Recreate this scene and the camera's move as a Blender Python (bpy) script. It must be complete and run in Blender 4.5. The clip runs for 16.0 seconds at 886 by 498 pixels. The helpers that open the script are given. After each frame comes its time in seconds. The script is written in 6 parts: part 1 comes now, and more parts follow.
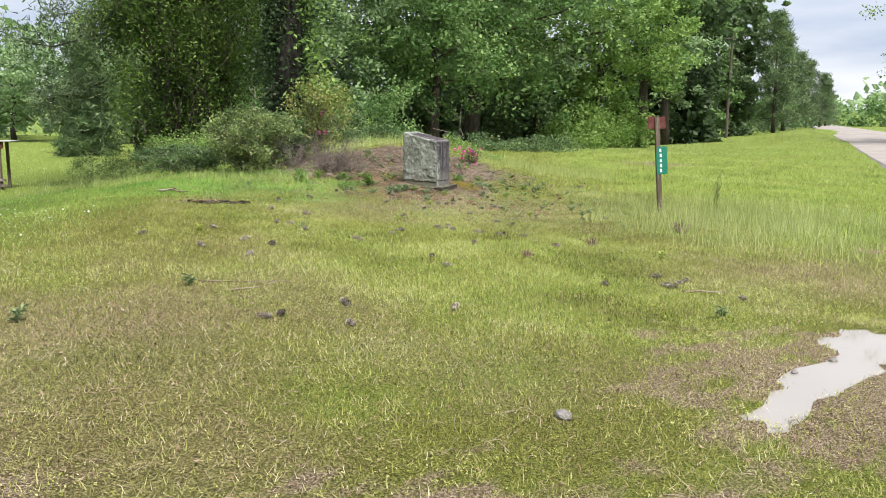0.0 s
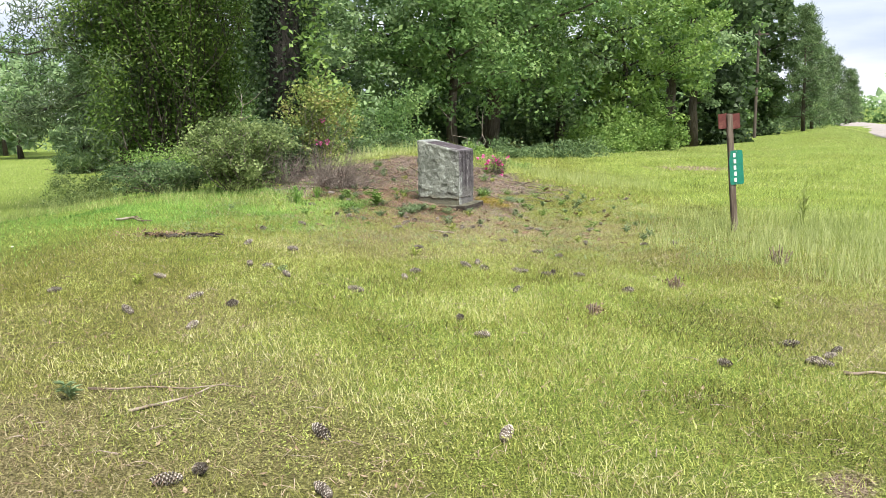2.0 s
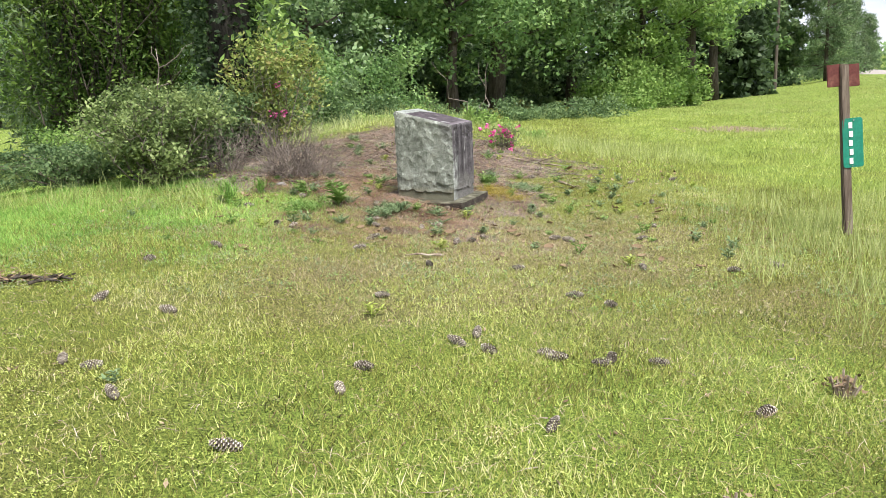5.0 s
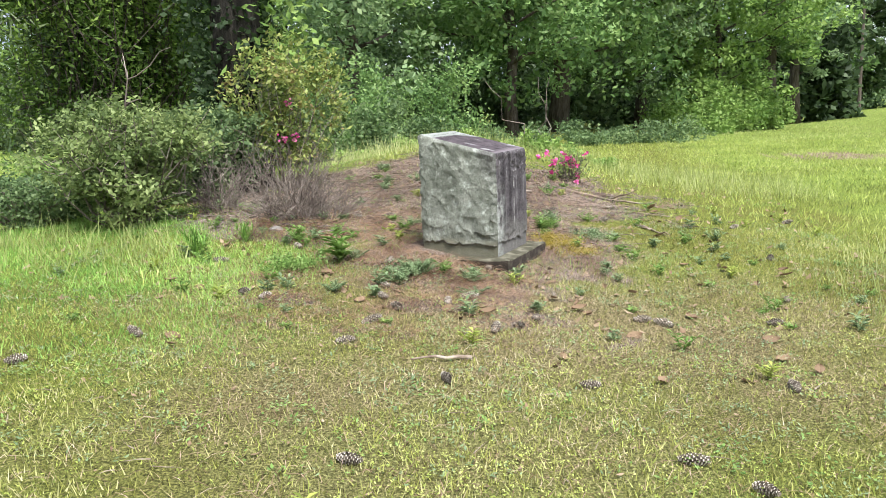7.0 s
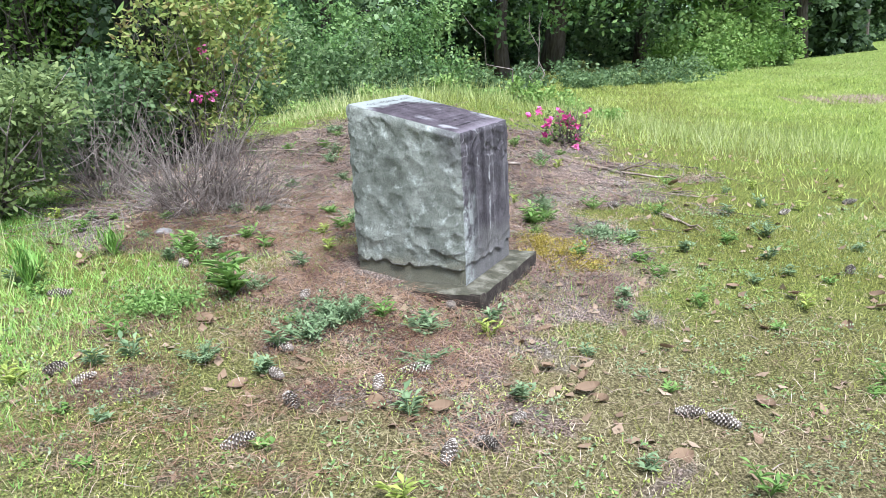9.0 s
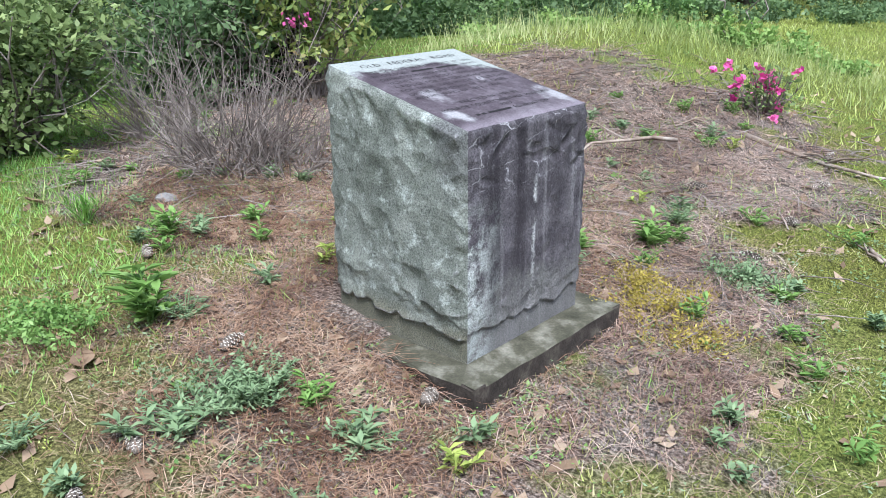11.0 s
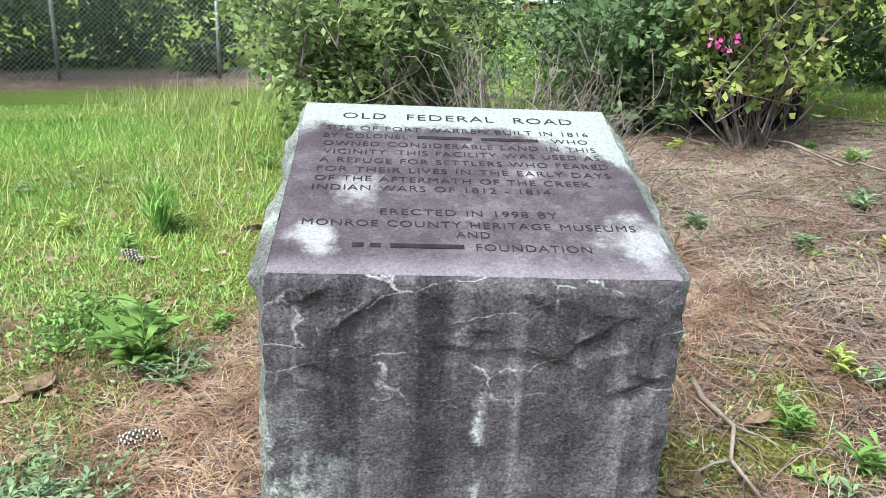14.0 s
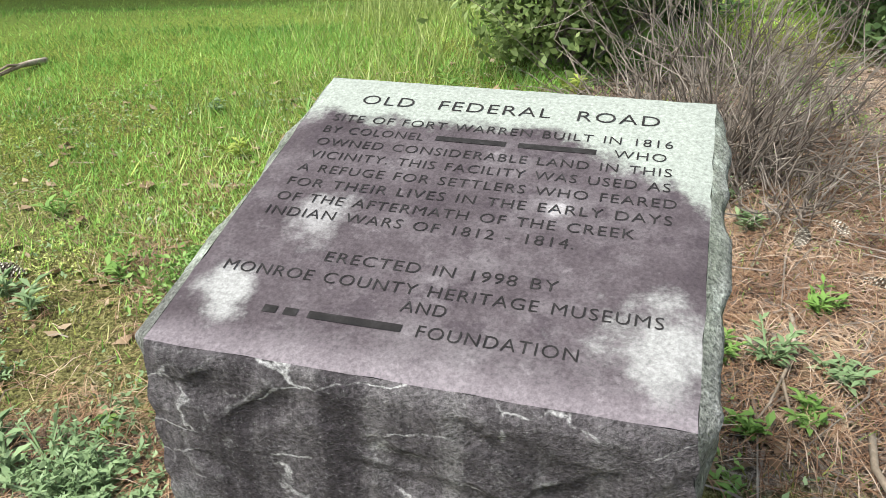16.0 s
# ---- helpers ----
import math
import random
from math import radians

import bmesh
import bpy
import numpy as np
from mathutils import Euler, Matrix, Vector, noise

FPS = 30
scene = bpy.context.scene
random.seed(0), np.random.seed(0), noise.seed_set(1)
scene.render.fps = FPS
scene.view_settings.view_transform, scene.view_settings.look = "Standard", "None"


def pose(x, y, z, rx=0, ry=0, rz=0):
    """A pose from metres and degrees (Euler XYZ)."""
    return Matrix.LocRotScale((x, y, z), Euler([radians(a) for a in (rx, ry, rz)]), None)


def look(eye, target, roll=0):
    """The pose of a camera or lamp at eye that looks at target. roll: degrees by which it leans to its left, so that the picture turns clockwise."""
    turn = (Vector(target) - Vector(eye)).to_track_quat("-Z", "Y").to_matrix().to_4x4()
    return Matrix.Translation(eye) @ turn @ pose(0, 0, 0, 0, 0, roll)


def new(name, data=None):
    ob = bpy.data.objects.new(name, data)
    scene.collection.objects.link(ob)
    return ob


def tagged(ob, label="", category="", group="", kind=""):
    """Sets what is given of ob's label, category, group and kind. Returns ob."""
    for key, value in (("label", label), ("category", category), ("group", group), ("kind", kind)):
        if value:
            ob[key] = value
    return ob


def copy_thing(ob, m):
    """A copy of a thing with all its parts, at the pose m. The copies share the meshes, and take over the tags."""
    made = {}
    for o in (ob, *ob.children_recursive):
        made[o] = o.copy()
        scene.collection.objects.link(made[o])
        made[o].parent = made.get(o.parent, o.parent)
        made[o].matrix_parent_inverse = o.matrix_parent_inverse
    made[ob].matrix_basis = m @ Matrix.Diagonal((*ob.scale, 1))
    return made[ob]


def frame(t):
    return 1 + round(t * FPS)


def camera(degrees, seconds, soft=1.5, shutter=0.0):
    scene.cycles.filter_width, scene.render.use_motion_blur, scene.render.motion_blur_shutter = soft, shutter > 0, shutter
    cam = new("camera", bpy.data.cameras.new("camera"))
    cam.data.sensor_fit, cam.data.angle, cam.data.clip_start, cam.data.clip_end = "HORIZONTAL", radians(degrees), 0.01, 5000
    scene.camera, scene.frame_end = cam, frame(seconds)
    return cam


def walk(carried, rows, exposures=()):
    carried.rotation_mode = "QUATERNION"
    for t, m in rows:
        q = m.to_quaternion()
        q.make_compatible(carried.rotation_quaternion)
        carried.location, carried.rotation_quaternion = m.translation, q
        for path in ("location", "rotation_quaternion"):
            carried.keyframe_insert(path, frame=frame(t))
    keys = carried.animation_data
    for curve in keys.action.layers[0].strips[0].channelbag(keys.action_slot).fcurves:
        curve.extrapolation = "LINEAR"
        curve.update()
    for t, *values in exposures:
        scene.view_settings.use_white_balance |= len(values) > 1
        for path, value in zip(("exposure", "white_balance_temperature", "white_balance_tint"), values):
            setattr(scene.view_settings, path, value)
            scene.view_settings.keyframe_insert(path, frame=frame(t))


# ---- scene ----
cam = camera(57.6, 16.0, 0.75)
PATH = [
    (0, (0.517, 0.977, 1.551), (0.461, 2.95, 1.228), 0.5),
    (0.5, (0.546, 1.574, 1.577), (0.447, 3.548, 1.272), -0.0),
    (1, (0.538, 2.149, 1.563), (0.406, 4.123, 1.272), -0.2),
    (1.5, (0.379, 2.693, 1.544), (0.252, 4.668, 1.256), -0.5),
    (2, (0.363, 3.291, 1.517), (0.261, 5.265, 1.21), -0.9),
    (2.5, (0.341, 3.771, 1.505), (0.287, 5.742, 1.17), -1.5),
    (3, (0.267, 4.287, 1.568), (0.26, 6.244, 1.155), -2.7),
    (3.5, (0.308, 4.824, 1.576), (0.274, 6.777, 1.148), -3.6),
    (4, (0.287, 5.375, 1.562), (0.223, 7.327, 1.131), -3.4),
    (4.5, (0.33, 5.836, 1.584), (0.241, 7.788, 1.157), -3.0),
    (5, (0.391, 6.427, 1.577), (0.269, 8.381, 1.169), -2.2),
    (5.2, (0.404, 6.637, 1.563), (0.264, 8.592, 1.166), -2.0),
    (7.3, (0.423, 8.929, 1.486), (0.145, 10.879, 1.142), -2.3),
    (7.5, (0.409, 9.129, 1.518), (0.13, 11.076, 1.158), -2.3),
    (8, (0.303, 9.664, 1.524), (0.023, 11.599, 1.107), -2.4),
    (8.5, (0.3, 10.108, 1.586), (0.042, 12.034, 1.116), -2.6),
    (8.7, (0.338, 10.297, 1.57), (0.098, 12.223, 1.091), -2.9),
    (10.8, (0.892, 12.022, 1.624), (0.151, 13.757, 0.959), -0.8),
    (11, (0.902, 12.216, 1.622), (0.122, 13.928, 0.944), -0.5),
    (11.5, (0.994, 12.559, 1.593), (0.083, 14.191, 0.881), -0.1),
    (12, (1.12, 12.884, 1.58), (0.058, 14.401, 0.825), 0.5),
    (12.5, (1.159, 13.26, 1.533), (-0.063, 14.632, 0.743), 1.6),
    (13, (1.197, 13.599, 1.557), (-0.251, 14.742, 0.784), 1.4),
    (13.5, (1.227, 13.934, 1.6), (-0.423, 14.809, 0.884), 1.9),
    (14, (1.127, 14.167, 1.603), (-0.626, 14.842, 0.914), 2.6),
    (14.5, (0.992, 14.398, 1.62), (-0.816, 14.806, 0.868), 1.2),
    (15, (0.889, 14.626, 1.648), (-0.903, 14.769, 0.769), -1.2),
    (15.5, (0.851, 14.676, 1.666), (-0.916, 14.692, 0.729), -1.7),
    (16, (0.808, 14.66, 1.686), (-0.956, 14.674, 0.743), -1.0),
]
walk(cam, [(t, look(eye, target, roll)) for t, eye, target, roll in PATH],
     exposures=[(0, 0.74, 6500, 10), (2, 0.97, 6500, 10), (5, 1.0, 6450, 10), (8, 1.13, 5900, 12), (8.6, 1.15, 5600, 13), (11, 0.96, 5500, 12), (12.5, 0.95, 5750, 9), (14.25, 1.17, 6000, 5), (15, 1.07, 6400, 4), (16, 0.96, 6450, 4)])

# ---------- sky, sun ----------
world = bpy.data.worlds.new("overcast_sky")
scene.world = world
world.use_nodes = True
wn, wl = world.node_tree.nodes, world.node_tree.links
wn.clear()
w_out = wn.new("ShaderNodeOutputWorld")
w_bg = wn.new("ShaderNodeBackground")
w_sky = wn.new("ShaderNodeTexSky")
w_sky.sky_type = 'NISHITA'
w_sky.sun_disc = False
SUN_EL, SUN_AZ = radians(58), radians(150)
w_sky.sun_elevation, w_sky.sun_rotation = SUN_EL, SUN_AZ
w_sky.air_density, w_sky.dust_density = 1.0, 2.0
w_co = wn.new("ShaderNodeTexCoord")
w_map = wn.new("ShaderNodeMapping")
w_map.inputs["Scale"].default_value = (1.2, 1.2, 6.0)
w_noise = wn.new("ShaderNodeTexNoise")
w_noise.inputs["Scale"].default_value = 2.2
w_noise.inputs["Detail"].default_value = 6
w_ramp = wn.new("ShaderNodeValToRGB")
w_ramp.color_ramp.elements[0].position, w_ramp.color_ramp.elements[1].position = 0.36, 0.66
w_ramp.color_ramp.elements[0].color = (3.1, 3.6, 4.7, 1)
w_ramp.color_ramp.elements[1].color = (6.2, 6.35, 6.7, 1)
w_mix = wn.new("ShaderNodeMixRGB")
w_mix.inputs[0].default_value = 0.88
wl.new(w_co.outputs["Generated"], w_map.inputs[0])
wl.new(w_map.outputs[0], w_noise.inputs[0])
wl.new(w_noise.outputs[0], w_ramp.inputs[0])
wl.new(w_sky.outputs[0], w_mix.inputs[1])
wl.new(w_ramp.outputs[0], w_mix.inputs[2])
wl.new(w_mix.outputs[0], w_bg.inputs[0])
w_bg.inputs[1].default_value = 0.105
wl.new(w_bg.outputs[0], w_out.inputs[0])

sun_data = bpy.data.lights.new("sun", 'SUN')
sun_data.energy, sun_data.angle, sun_data.color = 4.4, radians(24), (1.0, 0.96, 0.88)
sun = new("sun", sun_data)
sx = math.cos(SUN_EL) * math.sin(SUN_AZ)
sy = math.cos(SUN_EL) * math.cos(SUN_AZ)
sun.matrix_world = look((sx * 40, sy * 40, math.sin(SUN_EL) * 40), (0, 0, 0))


# ---------- materials ----------
def ramp_stops(node, cols, lo=0.3, hi=0.7):
    el = node.color_ramp.elements
    while len(el) < len(cols):
        el.new(0.5)
    for i, c in enumerate(cols):
        el[i].position = lo + (hi - lo) * i / max(1, len(cols) - 1)
        el[i].color = (*c, 1)


def noise_node(n, l, coord, scale, detail=6, rough=0.6, stretch=None):
    tex = n.new("ShaderNodeTexNoise")
    tex.inputs["Scale"].default_value = scale
    tex.inputs["Detail"].default_value = detail
    tex.inputs["Roughness"].default_value = rough
    if stretch:
        mp = n.new("ShaderNodeMapping")
        mp.inputs["Scale"].default_value = stretch
        l.new(coord, mp.inputs[0])
        coord = mp.outputs[0]
    l.new(coord, tex.inputs["Vector"])
    return tex.outputs[0]


def surf(name, cols, scale=8.0, rough=0.85, bump=0.3, fine=60.0, dist=0.01, metal=0.0, stretch=None, per_piece=0.0, spec=0.3):
    """A rough surface: colour by coarse noise, darkened and bumped by a fine one."""
    m = bpy.data.materials.new(name)
    m.use_nodes = True
    n, l = m.node_tree.nodes, m.node_tree.links
    b = n["Principled BSDF"]
    b.inputs["Roughness"].default_value = rough
    b.inputs["Metallic"].default_value = metal
    b.inputs["Specular IOR Level"].default_value = spec
    co = n.new("ShaderNodeTexCoord").outputs["Object"]
    big = noise_node(n, l, co, scale, 5, 0.6, stretch)
    small = noise_node(n, l, co, fine, 4, 0.65, stretch)
    r = n.new("ShaderNodeValToRGB")
    ramp_stops(r, cols)
    l.new(big, r.inputs[0])
    hsv = n.new("ShaderNodeHueSaturation")
    mr = n.new("ShaderNodeMapRange")
    mr.inputs[1].default_value, mr.inputs[2].default_value = 0.25, 0.75
    mr.inputs[3].default_value, mr.inputs[4].default_value = 0.72, 1.28
    l.new(small, mr.inputs[0])
    l.new(mr.outputs[0], hsv.inputs["Value"])
    l.new(r.outputs[0], hsv.inputs["Color"])
    colour = hsv.outputs[0]
    if per_piece:
        oi = n.new("ShaderNodeObjectInfo")
        h2 = n.new("ShaderNodeHueSaturation")
        m2 = n.new("ShaderNodeMapRange")
        m2.inputs[3].default_value, m2.inputs[4].default_value = 1 - per_piece, 1 + per_piece
        l.new(oi.outputs["Random"], m2.inputs[0])
        l.new(m2.outputs[0], h2.inputs["Value"])
        l.new(colour, h2.inputs["Color"])
        colour = h2.outputs[0]
    l.new(colour, b.inputs["Base Color"])
    if bump:
        bp = n.new("ShaderNodeBump")
        bp.inputs["Strength"].default_value, bp.inputs["Distance"].default_value = bump, dist
        l.new(small, bp.inputs["Height"])
        l.new(bp.outputs[0], b.inputs["Normal"])
    return m


def leafy(name, cols, trans=0.42, rough=0.5, patch=0.6):
    """Leaves or blades: colour by island and by a slow noise, part of the light goes through."""
    m = bpy.data.materials.new(name)
    m.use_nodes = True
    n, l = m.node_tree.nodes, m.node_tree.links
    b = n["Principled BSDF"]
    b.inputs["Roughness"].default_value = rough
    b.inputs["Specular IOR Level"].default_value = 0.25
    geo = n.new("ShaderNodeNewGeometry")
    co = n.new("ShaderNodeTexCoord")
    nz = noise_node(n, l, co.outputs["Object"], patch, 4, 0.6)
    add = n.new("ShaderNodeMath")
    add.operation = 'MULTIPLY_ADD'
    add.inputs[1].default_value = 0.55
    l.new(geo.outputs["Random Per Island"], add.inputs[0])
    sub = n.new("ShaderNodeMath")
    sub.operation = 'MULTIPLY_ADD'
    sub.inputs[1].default_value, sub.inputs[2].default_value = 1.5, -0.5
    l.new(nz, sub.inputs[0])
    l.new(sub.outputs[0], add.inputs[2])
    r = n.new("ShaderNodeValToRGB")
    ramp_stops(r, cols, 0.05, 0.95)
    l.new(add.outputs[0], r.inputs[0])
    l.new(r.outputs[0], b.inputs["Base Color"])
    tr = n.new("ShaderNodeBsdfTranslucent")
    l.new(r.outputs[0], tr.inputs[0])
    mix = n.new("ShaderNodeMixShader")
    mix.inputs[0].default_value = trans
    l.new(b.outputs[0], mix.inputs[1])
    l.new(tr.outputs[0], mix.inputs[2])
    l.new(mix.outputs[0], n["Material Output"].inputs[0])
    return m


M_BARK = surf("bark_brown", [(0.035, 0.027, 0.022), (0.075, 0.06, 0.05), (0.13, 0.115, 0.1)], 5, 0.95, 0.9, 22, 0.03, stretch=(3, 3, 0.5))
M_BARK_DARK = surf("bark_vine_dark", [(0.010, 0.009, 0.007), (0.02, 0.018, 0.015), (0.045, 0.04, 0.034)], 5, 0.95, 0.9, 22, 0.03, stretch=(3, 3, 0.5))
M_TWIG = surf("dry_twig_grey", [(0.07, 0.055, 0.046), (0.16, 0.132, 0.115), (0.32, 0.28, 0.25)], 6, 0.95, 0.4, 60, 0.004)
M_STICK = surf("fallen_stick", [(0.10, 0.07, 0.05), (0.24, 0.19, 0.15), (0.40, 0.35, 0.30)], 9, 0.95, 0.5, 70, 0.004)
M_LEAF = leafy("leaf_green", [(0.055, 0.115, 0.042), (0.165, 0.285, 0.095), (0.34, 0.47, 0.18)])
M_LEAF_FINE = leafy("leaf_feathery_green", [(0.03, 0.065, 0.014), (0.105, 0.185, 0.038), (0.28, 0.40, 0.09)], patch=0.8)
M_LEAF_LIGHT = leafy("leaf_spring_green", [(0.08, 0.155, 0.04), (0.205, 0.33, 0.085), (0.40, 0.53, 0.17)])
# For dark-leaved plants, and for leaves with shade put into their colour.
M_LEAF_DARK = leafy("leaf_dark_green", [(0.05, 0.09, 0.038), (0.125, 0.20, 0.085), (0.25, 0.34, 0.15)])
# Darkest green: the woods' inner shade put into leaf colour; ivy shares it.
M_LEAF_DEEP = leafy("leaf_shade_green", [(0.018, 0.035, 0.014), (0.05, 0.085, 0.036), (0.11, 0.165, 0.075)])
# Pale grey-green: haze over farther trees put into the leaf colour.
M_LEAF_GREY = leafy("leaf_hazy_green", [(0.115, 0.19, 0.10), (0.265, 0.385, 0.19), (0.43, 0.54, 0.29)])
M_LEAF_BUSH = leafy("leaf_shrub", [(0.05, 0.085, 0.03), (0.17, 0.235, 0.082), (0.40, 0.48, 0.20)], patch=2.5)
M_LEAF_RED = leafy("leaf_shrub_new_growth", [(0.05, 0.09, 0.022), (0.16, 0.23, 0.06), (0.35, 0.41, 0.12), (0.27, 0.20, 0.09)], patch=2.5)
M_NEEDLE = leafy("pine_needle", [(0.04, 0.068, 0.034), (0.10, 0.15, 0.072), (0.20, 0.255, 0.125)], 0.15)
M_PINK = leafy("azalea_petal_pink", [(0.52, 0.04, 0.22), (0.70, 0.10, 0.36), (0.82, 0.26, 0.50)], 0.3, patch=6)
M_GRASS = leafy("grass_blade", [(0.038, 0.04, 0.013), (0.18, 0.185, 0.045), (0.38, 0.395, 0.105), (0.64, 0.61, 0.34)], 0.3, 0.55, patch=0.9)
M_GRASS_LUSH = leafy("grass_blade_lush", [(0.05, 0.075, 0.016), (0.225, 0.285, 0.056), (0.44, 0.51, 0.125), (0.58, 0.62, 0.25)], 0.3, 0.55, patch=0.7)
M_GRASS_YARD = leafy("grass_blade_yard", [(0.065, 0.135, 0.028), (0.22, 0.41, 0.085), (0.47, 0.66, 0.19)], 0.35, 0.5, patch=0.7)
M_GRASS_DRY = leafy("grass_blade_dry", [(0.075, 0.052, 0.028), (0.24, 0.185, 0.10), (0.46, 0.39, 0.24), (0.66, 0.60, 0.44)], 0.2, 0.7, patch=1.3)
M_GRASS_TALL = leafy("tall_grass", [(0.17, 0.215, 0.068), (0.345, 0.405, 0.135), (0.58, 0.60, 0.31)], 0.3, 0.6, patch=0.35)
M_WEED = leafy("weed_leaf", [(0.09, 0.17, 0.04), (0.17, 0.29, 0.07), (0.29, 0.42, 0.14)], 0.25, patch=4)
M_WEED_GREY = leafy("weed_grey_green", [(0.11, 0.17, 0.08), (0.19, 0.27, 0.135), (0.30, 0.38, 0.21)], 0.2, patch=4)
M_MOSS = leafy("golden_weed", [(0.20, 0.17, 0.03), (0.36, 0.28, 0.05), (0.48, 0.42, 0.10)], 0.25, patch=4)
M_STRAW = leafy("pine_straw", [(0.05, 0.027, 0.02), (0.21, 0.125, 0.09), (0.42, 0.30, 0.23), (0.62, 0.51, 0.43)], 0.1, 0.8, patch=2)
M_STRAW_RED = leafy("fresh_pine_straw", [(0.03, 0.015, 0.009), (0.145, 0.074, 0.044), (0.31, 0.185, 0.115), (0.52, 0.39, 0.28)], 0.1, 0.8, patch=3)
M_DEADLEAF = leafy("dead_leaf", [(0.10, 0.065, 0.04), (0.24, 0.165, 0.105), (0.42, 0.33, 0.235)], 0.1, 0.8, patch=3)
M_WHITEFLOWER = leafy("white_petal", [(0.7, 0.7, 0.66), (0.8, 0.8, 0.76), (0.85, 0.85, 0.8)], 0.2)
M_CONE = surf("pine_cone_scale", [(0.20, 0.17, 0.14), (0.40, 0.36, 0.31), (0.58, 0.54, 0.48)], 40, 0.95, 0.4, 160, 0.002, per_piece=0.25)
M_CONE_DARK = surf("pine_cone_inner", [(0.05, 0.038, 0.03), (0.13, 0.108, 0.088), (0.21, 0.18, 0.15)], 40, 0.95, 0.4, 160, 0.002, per_piece=0.3)
M_POST = surf("weathered_post", [(0.06, 0.04, 0.03), (0.13, 0.10, 0.08), (0.26, 0.22, 0.18)], 6, 0.95, 0.8, 45, 0.008, stretch=(3, 3, 0.25))
M_GREEN = surf("green_sign_sheet", [(0.006, 0.15, 0.10), (0.008, 0.18, 0.12), (0.014, 0.21, 0.145)], 6, 0.45, 0.05, 40, 0.002, spec=0.5)
M_WHITE = surf("white_sheet", [(0.60, 0.64, 0.62), (0.72, 0.75, 0.73), (0.78, 0.8, 0.78)], 20, 0.5, 0.05, 90, 0.002)
M_RED = surf("faded_red_board", [(0.07, 0.02, 0.018), (0.11, 0.032, 0.028), (0.17, 0.07, 0.055)], 7, 0.75, 0.3, 60, 0.003)
M_ROAD = surf("road_asphalt_worn", [(0.22, 0.19, 0.18), (0.29, 0.26, 0.245), (0.34, 0.31, 0.29)], 0.6, 0.9, 0.3, 25, 0.01)
M_POLE = surf("utility_pole_wood", [(0.05, 0.04, 0.034), (0.08, 0.066, 0.055), (0.12, 0.1, 0.085)], 3, 0.95, 0.5, 30, 0.01, stretch=(3, 3, 0.3))
M_STEEL = surf("galvanised_steel", [(0.20, 0.21, 0.21), (0.30, 0.31, 0.31), (0.38, 0.39, 0.38)], 12, 0.55, 0.1, 80, 0.002, metal=0.6)
M_HOUSE = surf("pale_siding", [(0.50, 0.52, 0.42), (0.58, 0.60, 0.50), (0.64, 0.66, 0.56)], 3, 0.8, 0.2, 30, 0.004)
M_ROOF = surf("tin_roof", [(0.28, 0.28, 0.28), (0.42, 0.42, 0.42), (0.5, 0.5, 0.5)], 3, 0.6, 0.1, 30, 0.004, metal=0.3)
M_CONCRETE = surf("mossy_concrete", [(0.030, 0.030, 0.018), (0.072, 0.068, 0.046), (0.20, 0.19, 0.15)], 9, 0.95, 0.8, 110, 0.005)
# Darker concrete for the slab's sides: soil, with shade put into the colour.
M_CONCRETE_SIDES = surf("soiled_shaded_concrete", [(0.018, 0.014, 0.011), (0.038, 0.030, 0.024), (0.09, 0.078, 0.06)], 14, 0.95, 0.8, 110, 0.005)
M_STONE_CHIP = surf("grey_stone", [(0.12, 0.11, 0.10), (0.2, 0.19, 0.18), (0.3, 0.29, 0.28)], 12, 0.95, 0.6, 90, 0.006)

M_LETTER = surf("cut_letter_dark", [(0.008, 0.007, 0.008), (0.014, 0.012, 0.013), (0.028, 0.026, 0.028)], 40, 0.95, 0.3, 200, 0.001)
M_WATER = bpy.data.materials.new("puddle_water")
M_WATER.use_nodes = True
_b = M_WATER.node_tree.nodes["Principled BSDF"]
_b.inputs["Base Color"].default_value = (0.31, 0.285, 0.26, 1)
_b.inputs["Roughness"].default_value = 0.03
_b.inputs["IOR"].default_value = 1.45
_b.inputs["Specular IOR Level"].default_value = 1.0


